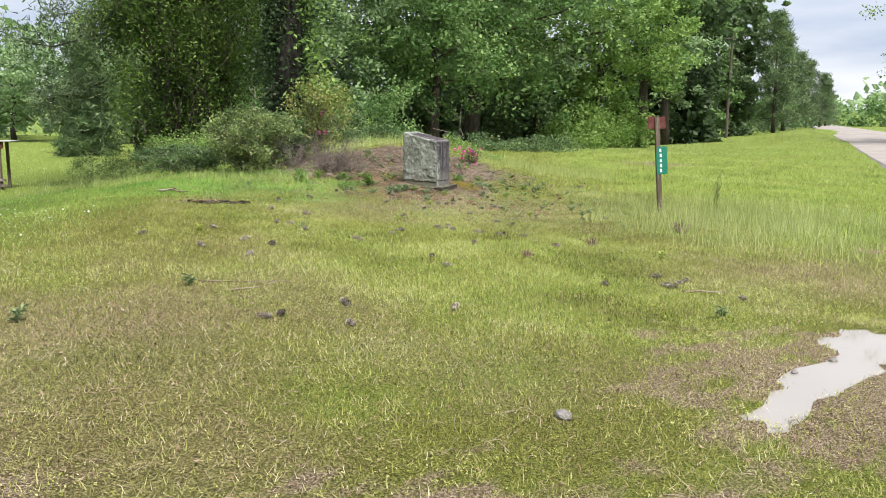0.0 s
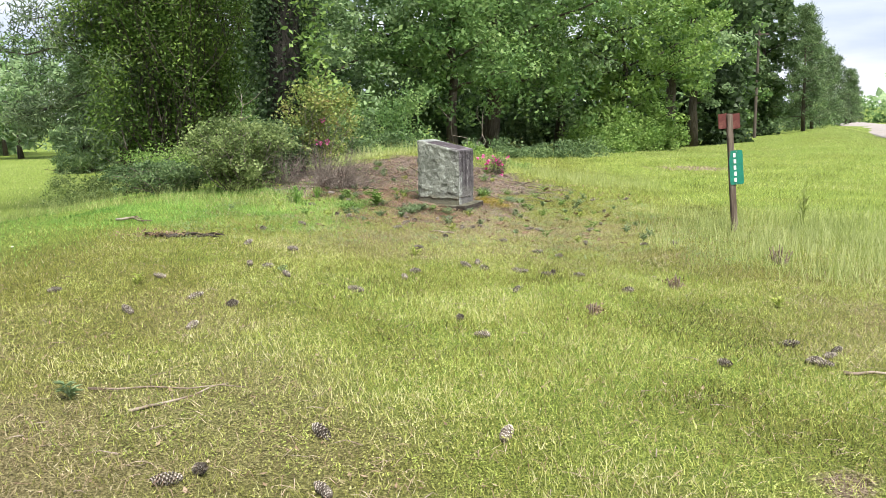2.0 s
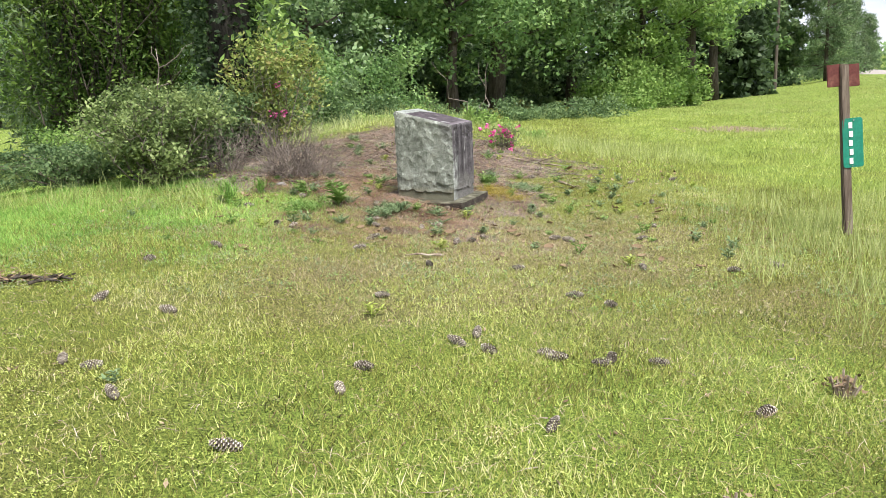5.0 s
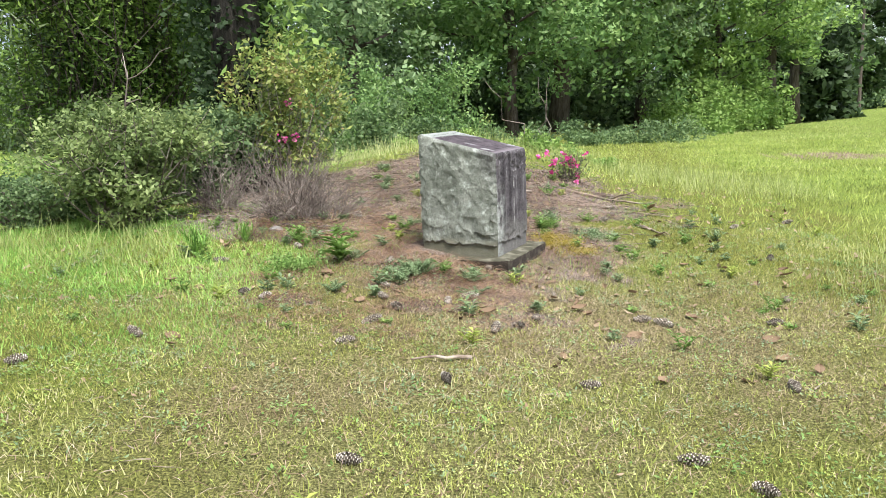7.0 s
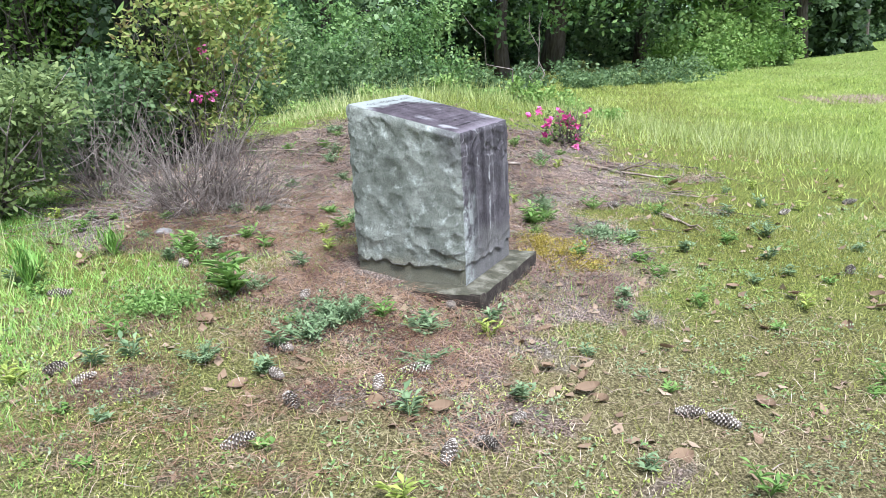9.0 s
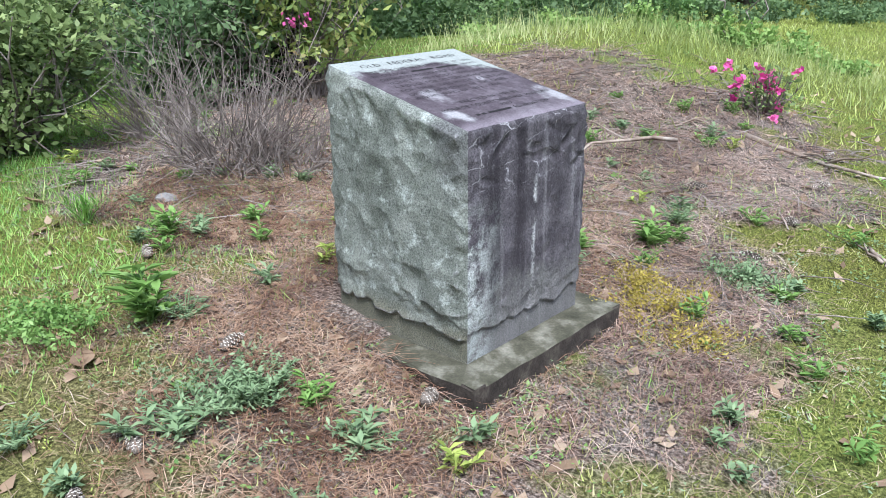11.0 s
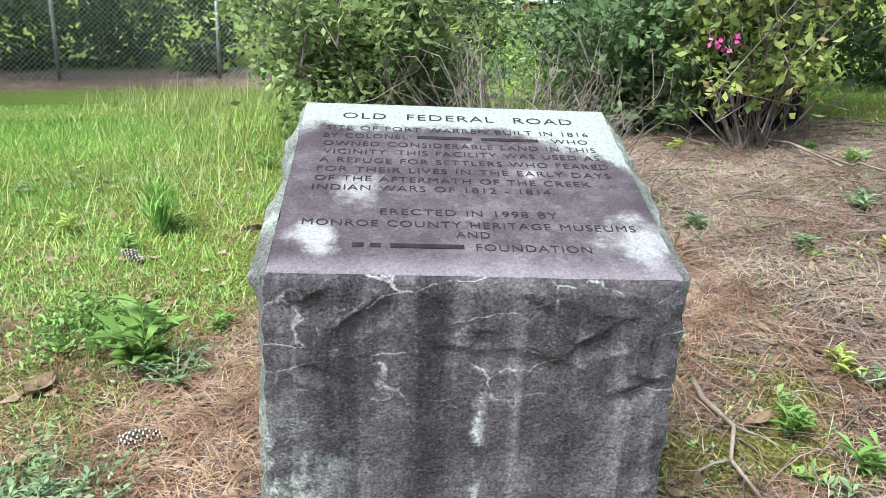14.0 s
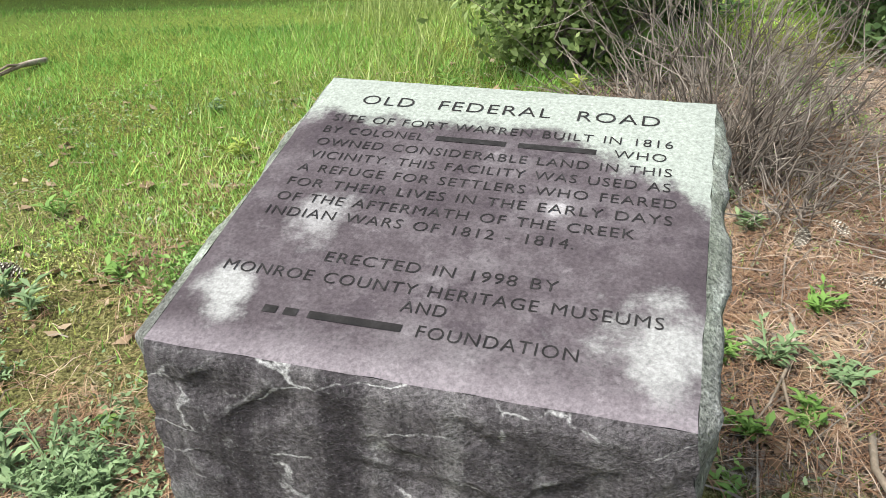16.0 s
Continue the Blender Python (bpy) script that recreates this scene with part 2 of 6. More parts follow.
def granite(name, stains):
    """Rock-faced granite: greenish grey grain, with dark growth and pale runs by its own kind of face."""
    m = bpy.data.materials.new(name)
    m.use_nodes = True
    n, l = m.node_tree.nodes, m.node_tree.links
    b = n["Principled BSDF"]
    b.inputs["Roughness"].default_value = 0.9
    b.inputs["Specular IOR Level"].default_value = 0.25
    co = n.new("ShaderNodeTexCoord").outputs["Object"]
    sep = n.new("ShaderNodeSeparateXYZ")
    l.new(co, sep.inputs[0])
    grain = noise_node(n, l, co, 190, 3, 0.75)
    patch = noise_node(n, l, co, 7, 6, 0.65)
    r = n.new("ShaderNodeValToRGB")
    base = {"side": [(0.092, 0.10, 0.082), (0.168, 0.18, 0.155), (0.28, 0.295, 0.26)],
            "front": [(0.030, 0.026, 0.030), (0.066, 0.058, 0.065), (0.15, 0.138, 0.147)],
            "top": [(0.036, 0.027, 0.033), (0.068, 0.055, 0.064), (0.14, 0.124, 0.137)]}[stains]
    ramp_stops(r, base, 0.3, 0.72)
    l.new(patch, r.inputs[0])
    colour = r.outputs[0]

    def over(mask, col):
        nonlocal colour
        mx = n.new("ShaderNodeMixRGB")
        mx.inputs[2].default_value = (*col, 1)
        l.new(mask, mx.inputs[0])
        l.new(colour, mx.inputs[1])
        colour = mx.outputs[0]

    def maths(op, a, c=None, d=None, clamp=False):
        mm = n.new("ShaderNodeMath")
        mm.operation, mm.use_clamp = op, clamp
        for i, v in enumerate((a, c, d)):
            if v is None:
                continue
            if isinstance(v, (int, float)):
                mm.inputs[i].default_value = v
            else:
                l.new(v, mm.inputs[i])
        return mm.outputs[0]

    def step(v, lo, hi):
        mr = n.new("ShaderNodeMapRange")
        mr.interpolation_type = 'SMOOTHSTEP'
        mr.inputs[1].default_value, mr.inputs[2].default_value = lo, hi
        l.new(v, mr.inputs[0])
        return mr.outputs[0]

    def spot(cx, cy, rad, edge=0.7):
        dx = maths('SUBTRACT', sep.outputs[0], cx)
        dy = maths('SUBTRACT', sep.outputs[1], cy)
        d = maths('SQRT', maths('ADD', maths('MULTIPLY', dx, dx), maths('MULTIPLY', dy, dy)))
        d = maths('ADD', d, maths('MULTIPLY', maths('SUBTRACT', mid, 0.5), rad * 4.5))
        return step(d, rad * (1 + edge), rad * (1 - edge))

    mid = noise_node(n, l, co, 16, 6, 0.7)
    if stains == "top":
        # the clean pale band along the upper edge, with an uneven lower border
        edge = maths('ADD', sep.outputs[1], maths('MULTIPLY', maths('SUBTRACT', mid, 0.5), 0.16))
        edge = maths('ADD', edge, maths('MULTIPLY', maths('MAXIMUM', maths('SUBTRACT', sep.outputs[0], 0.40), 0.0), 0.62))
        over(maths('MULTIPLY', step(mid, 0.60, 0.72), 0.28), (0.26, 0.235, 0.255))
        over(maths('MULTIPLY', step(mid, 0.46, 0.36), 0.75), (0.042, 0.032, 0.040))
        over(spot(0.06, 0.085, 0.032), (0.25, 0.245, 0.25))
        over(spot(0.565, 0.10, 0.05), (0.25, 0.245, 0.25))
        over(maths('MULTIPLY', spot(0.12, 0.235, 0.035), 0.75), (0.25, 0.24, 0.25))
        over(maths('MULTIPLY', spot(0.43, 0.305, 0.014), 0.6), (0.36, 0.34, 0.36))
        over(step(edge, 0.455, 0.50), (0.25, 0.268, 0.25))
        rim = step(sep.outputs[1], 0.05, 0.0)
        over(maths('MULTIPLY', rim, 0.4), (0.27, 0.235, 0.265))
    elif stains == "front":
        st = noise_node(n, l, co, 22, 4, 0.6, (1, 1, 0.06))
        over(maths('MULTIPLY', maths('MULTIPLY', step(st, 0.52, 0.70), step(sep.outputs[2], 0.82, 0.55)), 0.7), (0.18, 0.17, 0.175))
        st2 = noise_node(n, l, co, 13, 4, 0.6, (1, 1, 0.05))
        over(maths('MULTIPLY', step(st2, 0.50, 0.64), 0.7), (0.020, 0.016, 0.020))
        # pale chipped lips high up, with light caught on ledges put into colour
        vor = n.new("ShaderNodeTexVoronoi")
        vor.feature = 'DISTANCE_TO_EDGE'
        vor.inputs["Scale"].default_value = 6.5
        warp = n.new("ShaderNodeVectorMath")
        warp.operation = 'MULTIPLY_ADD'
        warp.inputs[1].default_value = (0.16, 0.16, 0.16)
        nz3 = n.new("ShaderNodeTexNoise")
        nz3.inputs["Scale"].default_value, nz3.inputs["Detail"].default_value = 9, 5
        l.new(co, nz3.inputs["Vector"])
        l.new(nz3.outputs["Color"], warp.inputs[0])
        flat3 = n.new("ShaderNodeMapping")
        flat3.inputs["Scale"].default_value = (1, 1, 2.3)
        l.new(co, flat3.inputs[0])
        l.new(flat3.outputs[0], warp.inputs[2])
        l.new(warp.outputs[0], vor.inputs["Vector"])
        lit_lip = maths('MULTIPLY', step(vor.outputs["Distance"], 0.028, 0.004), step(sep.outputs[2], 0.50, 0.60))
        lit_lip = maths('MULTIPLY', lit_lip, step(patch, 0.46, 0.56))
        over(maths('MULTIPLY', lit_lip, 0.75), (0.36, 0.35, 0.36))
        run = maths('ABSOLUTE', maths('SUBTRACT', maths('ADD', sep.outputs[0], maths('MULTIPLY', maths('SUBTRACT', mid, 0.5), 0.05)), 0.325))
        lim = maths('MULTIPLY', step(sep.outputs[2], 0.62, 0.5), step(mid, 0.42, 0.62))
        over(maths('MULTIPLY', step(run, 0.016, 0.002), lim), (0.40, 0.40, 0.39))
        over(maths('MULTIPLY', step(mid, 0.58, 0.74), 0.5), (0.19, 0.18, 0.19))
        low = maths('ADD', sep.outputs[2], maths('MULTIPLY', maths('SUBTRACT', patch, 0.5), 0.5))
        over(maths('MULTIPLY', step(low, 0.30, 0.10), 0.55), (0.21, 0.205, 0.19))
        left = maths('ADD', sep.outputs[0], maths('MULTIPLY', maths('SUBTRACT', patch, 0.5), 0.16))
        up = step(sep.outputs[2], 0.55, 0.42)
        over(maths('MULTIPLY', maths('MULTIPLY', step(left, 0.17, 0.02), up), step(mid, 0.40, 0.58)), (0.34, 0.36, 0.34))
    else:
        over(maths('MULTIPLY', step(mid, 0.53, 0.66), 0.75), (0.37, 0.40, 0.365))
        over(maths('MULTIPLY', step(mid, 0.44, 0.34), 0.6), (0.075, 0.085, 0.07))
        low = maths('ADD', sep.outputs[2], maths('MULTIPLY', maths('SUBTRACT', patch, 0.5), 0.12))
        over(maths('MULTIPLY', step(low, 0.16, 0.07), 0.8), (0.135, 0.125, 0.085))
        hi = maths('ADD', sep.outputs[1], maths('MULTIPLY', maths('SUBTRACT', patch, 0.5), 0.3))
        over(maths('MULTIPLY', maths('MULTIPLY', step(hi, 0.16, 0.04), step(sep.outputs[2], 0.45, 0.72)), 0.6), (0.10, 0.095, 0.10))
    if stains != "top":
        speck = noise_node(n, l, co, 230, 2, 0.6)
        over(maths('MULTIPLY', step(speck, 0.58, 0.70), 0.18 if stains == "front" else 0.35), (0.30, 0.30, 0.30))
        # Convex chip edges pale: wear, and the highlight along them put into colour.
        worn = n.new("ShaderNodeNewGeometry").outputs["Pointiness"]
        over(maths('MULTIPLY', step(worn, 0.51, 0.57), 0.55 if stains == "front" else 0.7), (0.34, 0.335, 0.34))
    hsv = n.new("ShaderNodeHueSaturation")
    mr = n.new("ShaderNodeMapRange")
    mr.inputs[1].default_value, mr.inputs[2].default_value = 0.3, 0.7
    mr.inputs[3].default_value, mr.inputs[4].default_value = (0.66, 1.34) if stains == "top" else (0.3, 1.7)
    l.new(grain, mr.inputs[0])
    l.new(mr.outputs[0], hsv.inputs["Value"])
    l.new(colour, hsv.inputs["Color"])
    l.new(hsv.outputs[0], b.inputs["Base Color"])
    bp = n.new("ShaderNodeBump")
    bp.inputs["Strength"].default_value = 0.3 if stains == "top" else 1.0
    bp.inputs["Distance"].default_value = {"top": 0.002, "front": 0.005, "side": 0.006}[stains]
    l.new(grain, bp.inputs["Height"])
    l.new(bp.outputs[0], b.inputs["Normal"])
    return m


M_STONE_SIDE, M_STONE_FRONT, M_STONE_TOP = granite("granite_side", "side"), granite("granite_front", "front"), granite("granite_top", "top")


# ---------- building helpers ----------
rng = np.random.default_rng(7)


def link_mesh(name, verts, faces, material, parent=None, label="", smooth=False):
    me = bpy.data.meshes.new(name)
    me.from_pydata([tuple(v) for v in verts], [], faces)
    me.materials.append(material)
    if smooth:
        me.polygons.foreach_set("use_smooth", [True] * len(me.polygons))
    ob = new(name, me)
    ob.parent = parent
    if label:
        ob["label"] = label
    return ob


def part(name, bm, material, parent, label="", smooth=False):
    me = bpy.data.meshes.new(name)
    bm.to_mesh(me)
    bm.free()
    me.materials.append(material)
    if smooth:
        me.polygons.foreach_set("use_smooth", [True] * len(me.polygons))
    ob = new(name, me)
    ob.parent = parent
    if label:
        ob["label"] = label
    return ob


def fast_mesh(name, verts, corners, material, parent=None, label=""):
    """A mesh of many loose faces with the same number of corners each; verts (n*corners, 3)."""
    verts = np.asarray(verts, np.float32).reshape(-1, 3)
    nf = len(verts) // corners
    me = bpy.data.meshes.new(name)
    me.vertices.add(len(verts))
    me.vertices.foreach_set("co", verts.ravel())
    me.loops.add(nf * corners)
    me.loops.foreach_set("vertex_index", np.arange(nf * corners, dtype=np.int32))
    me.polygons.add(nf)
    me.polygons.foreach_set("loop_start", np.arange(nf, dtype=np.int32) * corners)
    me.update(calc_edges=True)
    me.materials.append(material)
    ob = new(name, me)
    ob.parent = parent
    if label:
        ob["label"] = label
    return ob


def thing(name, m, label, category, group="", kind=""):
    e = new(name)
    e.empty_display_size = 0.1
    e.matrix_world = m
    return tagged(e, label, category, group, kind)


def unit(v):
    return v / np.maximum(np.linalg.norm(v, axis=-1, keepdims=True), 1e-9)


def leaf_quads(cent, size, aspect=0.5, flat=0.4, r=rng):
    """Rhombic leaves of the given sizes at the centres; flat: how far they lie level."""
    k = len(cent)
    size = np.broadcast_to(np.asarray(size, float), (k,))[:, None]
    d = unit(r.normal(size=(k, 3)) * np.array([1, 1, 1 - flat * 0.7]))
    s = unit(np.cross(d, unit(r.normal(size=(k, 3)) * (1 - flat) + np.array([0, 0, flat * 1.6]))))
    nrm = np.cross(d, s)
    a, c = cent - d * size / 2, cent + d * size / 2
    mid_ = cent + nrm * size * 0.08
    return np.stack([a, mid_ + s * size * aspect / 2, c, mid_ - s * size * aspect / 2], 1)


def needles(cent, length, width, up=0.0, r=rng, dirs=None):
    """Thin three-cornered slips."""
    k = len(cent)
    d = dirs if dirs is not None else unit(r.normal(size=(k, 3)) + np.array([0, 0, up]))
    s = unit(np.cross(d, r.normal(size=(k, 3))))
    length = np.broadcast_to(np.asarray(length, float), (k,))[:, None]
    return np.stack([cent - s * width / 2, cent + s * width / 2, cent + d * length], 1)


def tube_verts(pts, radii, sides=6):
    """Rings along a line of points; returns vertices and faces with a cap at the end."""
    pts = [Vector(p) for p in pts]
    verts, faces = [], []
    for i, p in enumerate(pts):
        d = (pts[min(i + 1, len(pts) - 1)] - pts[max(i - 1, 0)]).normalized()
        a = d.orthogonal().normalized() if abs(d.z) < 0.95 else Vector((1, 0, 0)).cross(d).normalized()
        b = d.cross(a)
        for k in range(sides):
            w = 2 * math.pi * k / sides
            verts.append(p + (a * math.cos(w) + b * math.sin(w)) * radii[i])
    for i in range(len(pts) - 1):
        for k in range(sides):
            k2 = (k + 1) % sides
            faces.append((i * sides + k, i * sides + k2, (i + 1) * sides + k2, (i + 1) * sides + k))
    faces.append(tuple(range((len(pts) - 1) * sides, len(pts) * sides)))
    faces.append(tuple(reversed(range(sides))))
    return verts, faces


def tubes(lines, sides=6):
    """Several tubes as one vertex and face list; lines: (points, radii)."""
    V, F = [], []
    for pts, radii in lines:
        v, f = tube_verts(pts, radii, sides)
        o = len(V)
        V += v
        F += [tuple(i + o for i in q) for q in f]
    return V, F


def box_bm(sx, sy, sz, bevel=0.0, at=(0, 0, 0), segs=2):
    bm = bmesh.new()
    bmesh.ops.create_cube(bm, size=1.0)
    bmesh.ops.scale(bm, vec=(sx, sy, sz), verts=bm.verts)
    if bevel:
        bmesh.ops.bevel(bm, geom=bm.edges[:], offset=bevel, segments=segs, affect='EDGES')
    bmesh.ops.translate(bm, vec=at, verts=bm.verts)
    return bm


def wander(p0, p1, steps, wob, r):
    p0, p1 = np.array(p0, float), np.array(p1, float)
    out = []
    for i in range(steps + 1):
        f = i / steps
        out.append(p0 + (p1 - p0) * f + r.normal(size=3) * wob * math.sin(math.pi * min(f, 0.97)) * (0 < i))
    return out


# ---------- the ground ----------
def sstep(a, b, v):
    f = np.clip((v - a) / (b - a), 0, 1)
    return f * f * (3 - 2 * f)


def ripple(x, y, s=1.0):
    return (np.sin(x * 2.1 * s + 1.3 * np.sin(y * 1.7 * s)) + np.sin(y * 2.7 * s + 1.1 * np.sin(x * 1.9 * s + 2)) +
            0.6 * np.sin(x * 5.3 * s + y * 3.1 * s) + 0.6 * np.sin(y * 6.1 * s - x * 4.3 * s)) / 3.2


def puddle_depth(x, y):
    """Positive inside the puddle, which lies slantwise and widens away from the start."""
    s = (x - 1.92) * 0.66 + (y - 4.72) * 0.75
    t = (x - 1.92) * 0.75 - (y - 4.72) * 0.66
    w = 0.10 + 0.105 * np.clip(s, 0, 2.2)
    d = np.minimum(np.minimum(1 - np.abs(t - 0.04) / w, s / 0.25), (2.25 - s) / 0.3)
    return np.maximum(d, -3) + 0.30 * ripple(x * 3.1, y * 3.1) + 0.25 * ripple(x * 7.3, y * 7.3) - 0.08


def height(x, y):
    x, y = np.asarray(x, float), np.asarray(y, float)
    near = np.exp(-((x - 0) / 14) ** 2)
    z = 0.222 - 0.27 * np.tanh((x - 0.3) / 4.0) * near + 0.008 * np.clip(y - 6, 0, 14) * np.exp(-(x / 8) ** 2) - 0.10 * sstep(5, 13, x)
    z = z - 0.80 * sstep(-4.0, -11.0, x)
    z = z + 0.55 * np.exp(-((x + 0.8) / 2.2) ** 2 - ((y - 20.0) / 3.2) ** 2)
    z = z + 0.09 * np.exp(-((x + 0.62) / 0.55) ** 2 - ((y - 14.5) / 0.6) ** 2)
    z = z + 0.12 * sstep(20, 40, y) * np.exp(-((x - 2) / 12) ** 2)
    verge = (x - 13.7) * 0.929 - (y - 26.5) * 0.371
    z = z - 0.60 * sstep(24, 80, y) * sstep(-3, 14, x) * (1 - 1.1 * sstep(-15, -3, verge))
    z = z - 0.12 * sstep(-0.8, 0.6, verge) * sstep(7.4, 6.0, verge)
    z = z + 0.48 * np.exp(-((verge + 2.4) / 2.2) ** 2) * sstep(28, 56, y)
    z = z - 0.08 * np.exp(-((x - 1.0) / 0.9) ** 2 - ((y - 13) / 1.4) ** 2)
    z = z + 0.10 * np.exp(-((x + 2.8) / 1.3) ** 2 - ((y - 15.5) / 1.2) ** 2)
    z = z + 0.012 * ripple(x * 0.6, y * 0.6) * np.exp(-((x / 30) ** 2 + ((y - 10) / 40) ** 2))
    w = sstep(0, 0.45, 1.25 - np.hypot((x - 2.65) / 1.35, (y - 5.5) / 1.5))
    z = z + (0.125 + 0.012 * ripple(x * 2.5, y * 2.5) - z) * w
    z = z - 0.045 * np.clip(puddle_depth(x, y) + 0.15, 0, 0.9) * w
    far = np.hypot(x, y)
    z = z + 9.0 * sstep(220, 700, far)
    return z


def straw_mask(x, y):
    """Fallen pine straw: round the stone and over the low mound behind it."""
    a = 1 - np.hypot((x + 0.42) / 0.72, (y - 14.4) / 0.85)
    b = 1 - np.hypot((x + 0.95) / 2.75, (y - 17.3) / 2.0)
    c = 1 - np.hypot((x + 1.65) / 1.5, (y - 15.55) / 1.1)
    d = 1 - np.hypot((x - 0.4) / 0.75, (y - 15.3) / 1.3)
    e = 2.2 * sstep(-10.5, -11.5, x) * sstep(-13.5, -12.8, x) * sstep(22, 18, y) - 1.2
    e = np.maximum(e, 0.30 - 0.55 * np.hypot((x + 0.3) / 2.4, (y - 13.5) / 1.8))
    return np.clip(np.maximum(np.maximum(np.maximum(a, b), np.maximum(c, d * 0.8)), e) * 2.2 + 0.45 * ripple(x * 1.7, y * 1.7) + 0.45 * ripple(x * 4.1, y * 4.1), 0, 1)


def mud_mask(x, y):
    a = 1.15 - np.hypot((x - 2.7) / 1.3, (y - 5.2) / 1.4)
    b = 0.85 - np.hypot((x - 1.0) / 1.9, (y - 3.45) / 0.9)
    c = 0.8 - np.hypot((x + 1.2) / 0.7, (y - 3.3) / 0.6)
    d = 0.5 - np.hypot((x - 5.5) / 2.2, (y - 10.5) / 0.9)
    d = np.maximum(d, 1.0 - np.hypot((x - 6.6) / 2.9, (y - 27.6 + 0.45 * (x - 6.6)) / 0.9))
    return np.clip(np.maximum(np.maximum(a, b), np.maximum(c, d)) * 1.5 - 0.15 + 0.5 * ripple(x * 2.3, y * 2.3) + 0.6 * ripple(x * 5.2 + 1, y * 5.2), 0, 1)


def lush_mask(x, y):
    a = 1.1 - np.hypot((x - 0.9) / 2.5, (y - 8.8) / 3.4)
    b = 0.7 - np.hypot((x + 3.8) / 2.2, (y - 13.3) / 3.0)
    c = 0.55 * sstep(2.5, 5.0, x) * sstep(8, 12, y)
    d = 0.8 * sstep(-3.0, -5.5, x)
    return np.clip(np.maximum(np.maximum(a, b), np.maximum(c, d)) * 1.3 + 0.3 * ripple(x, y), 0, 1)


def dry_mask(x, y):
    a = 0.8 - np.hypot((x + 1.6) / 3.6, (y - 5.2) / 4.4)
    b = 1 - np.hypot((x - 3.8) / 1.8, (y - 8.8) / 2.2)
    c = 1.15 - np.hypot((x - 0.4) / 2.3, (y - 12.8) / 2.5)
    return np.clip(np.maximum(np.maximum(a, b), c) * 1.1 + 0.45 * ripple(x * 0.9 + 2, y * 0.9), 0, 1)


def spaced(lo, hi, step_, reach, grow=1.22):
    core = list(np.arange(lo, hi + 1e-6, step_))
    s, v = step_, core[-1]
    while v < reach:
        s *= grow
        v += s
        core.append(v)
    s, v = step_, core[0]
    while v > -reach:
        s *= grow
        v -= s
        core.insert(0, v)
    return np.array(core)


gx, gy = spaced(-5, 6, 0.11, 1600), spaced(1.5, 20, 0.11, 1600)
GX, GY = np.meshgrid(gx, gy)
GZ = height(GX, GY)
nx, ny = len(gx), len(gy)
idx = np.arange(nx * ny).reshape(ny, nx)
quads = np.stack([idx[:-1, :-1], idx[:-1, 1:], idx[1:, 1:], idx[1:, :-1]], -1).reshape(-1, 4)
g_me = bpy.data.meshes.new("ground")
g_me.vertices.add(nx * ny)
g_me.vertices.foreach_set("co", np.stack([GX, GY, GZ], -1).astype(np.float32).ravel())
g_me.loops.add(quads.size)
g_me.loops.foreach_set("vertex_index", quads.astype(np.int32).ravel())
g_me.polygons.add(len(quads))
g_me.polygons.foreach_set("loop_start", np.arange(len(quads), dtype=np.int32) * 4)
g_me.update(calc_edges=True)
g_me.polygons.foreach_set("use_smooth", [True] * len(quads))
cov = g_me.color_attributes.new("cover", 'FLOAT_COLOR', 'POINT')
cols_ = np.stack([straw_mask(GX, GY), mud_mask(GX, GY), lush_mask(GX, GY) * (1 - 0.8 * dry_mask(GX, GY)), dry_mask(GX, GY)], -1)
cov.data.foreach_set("color", cols_.astype(np.float32).ravel())


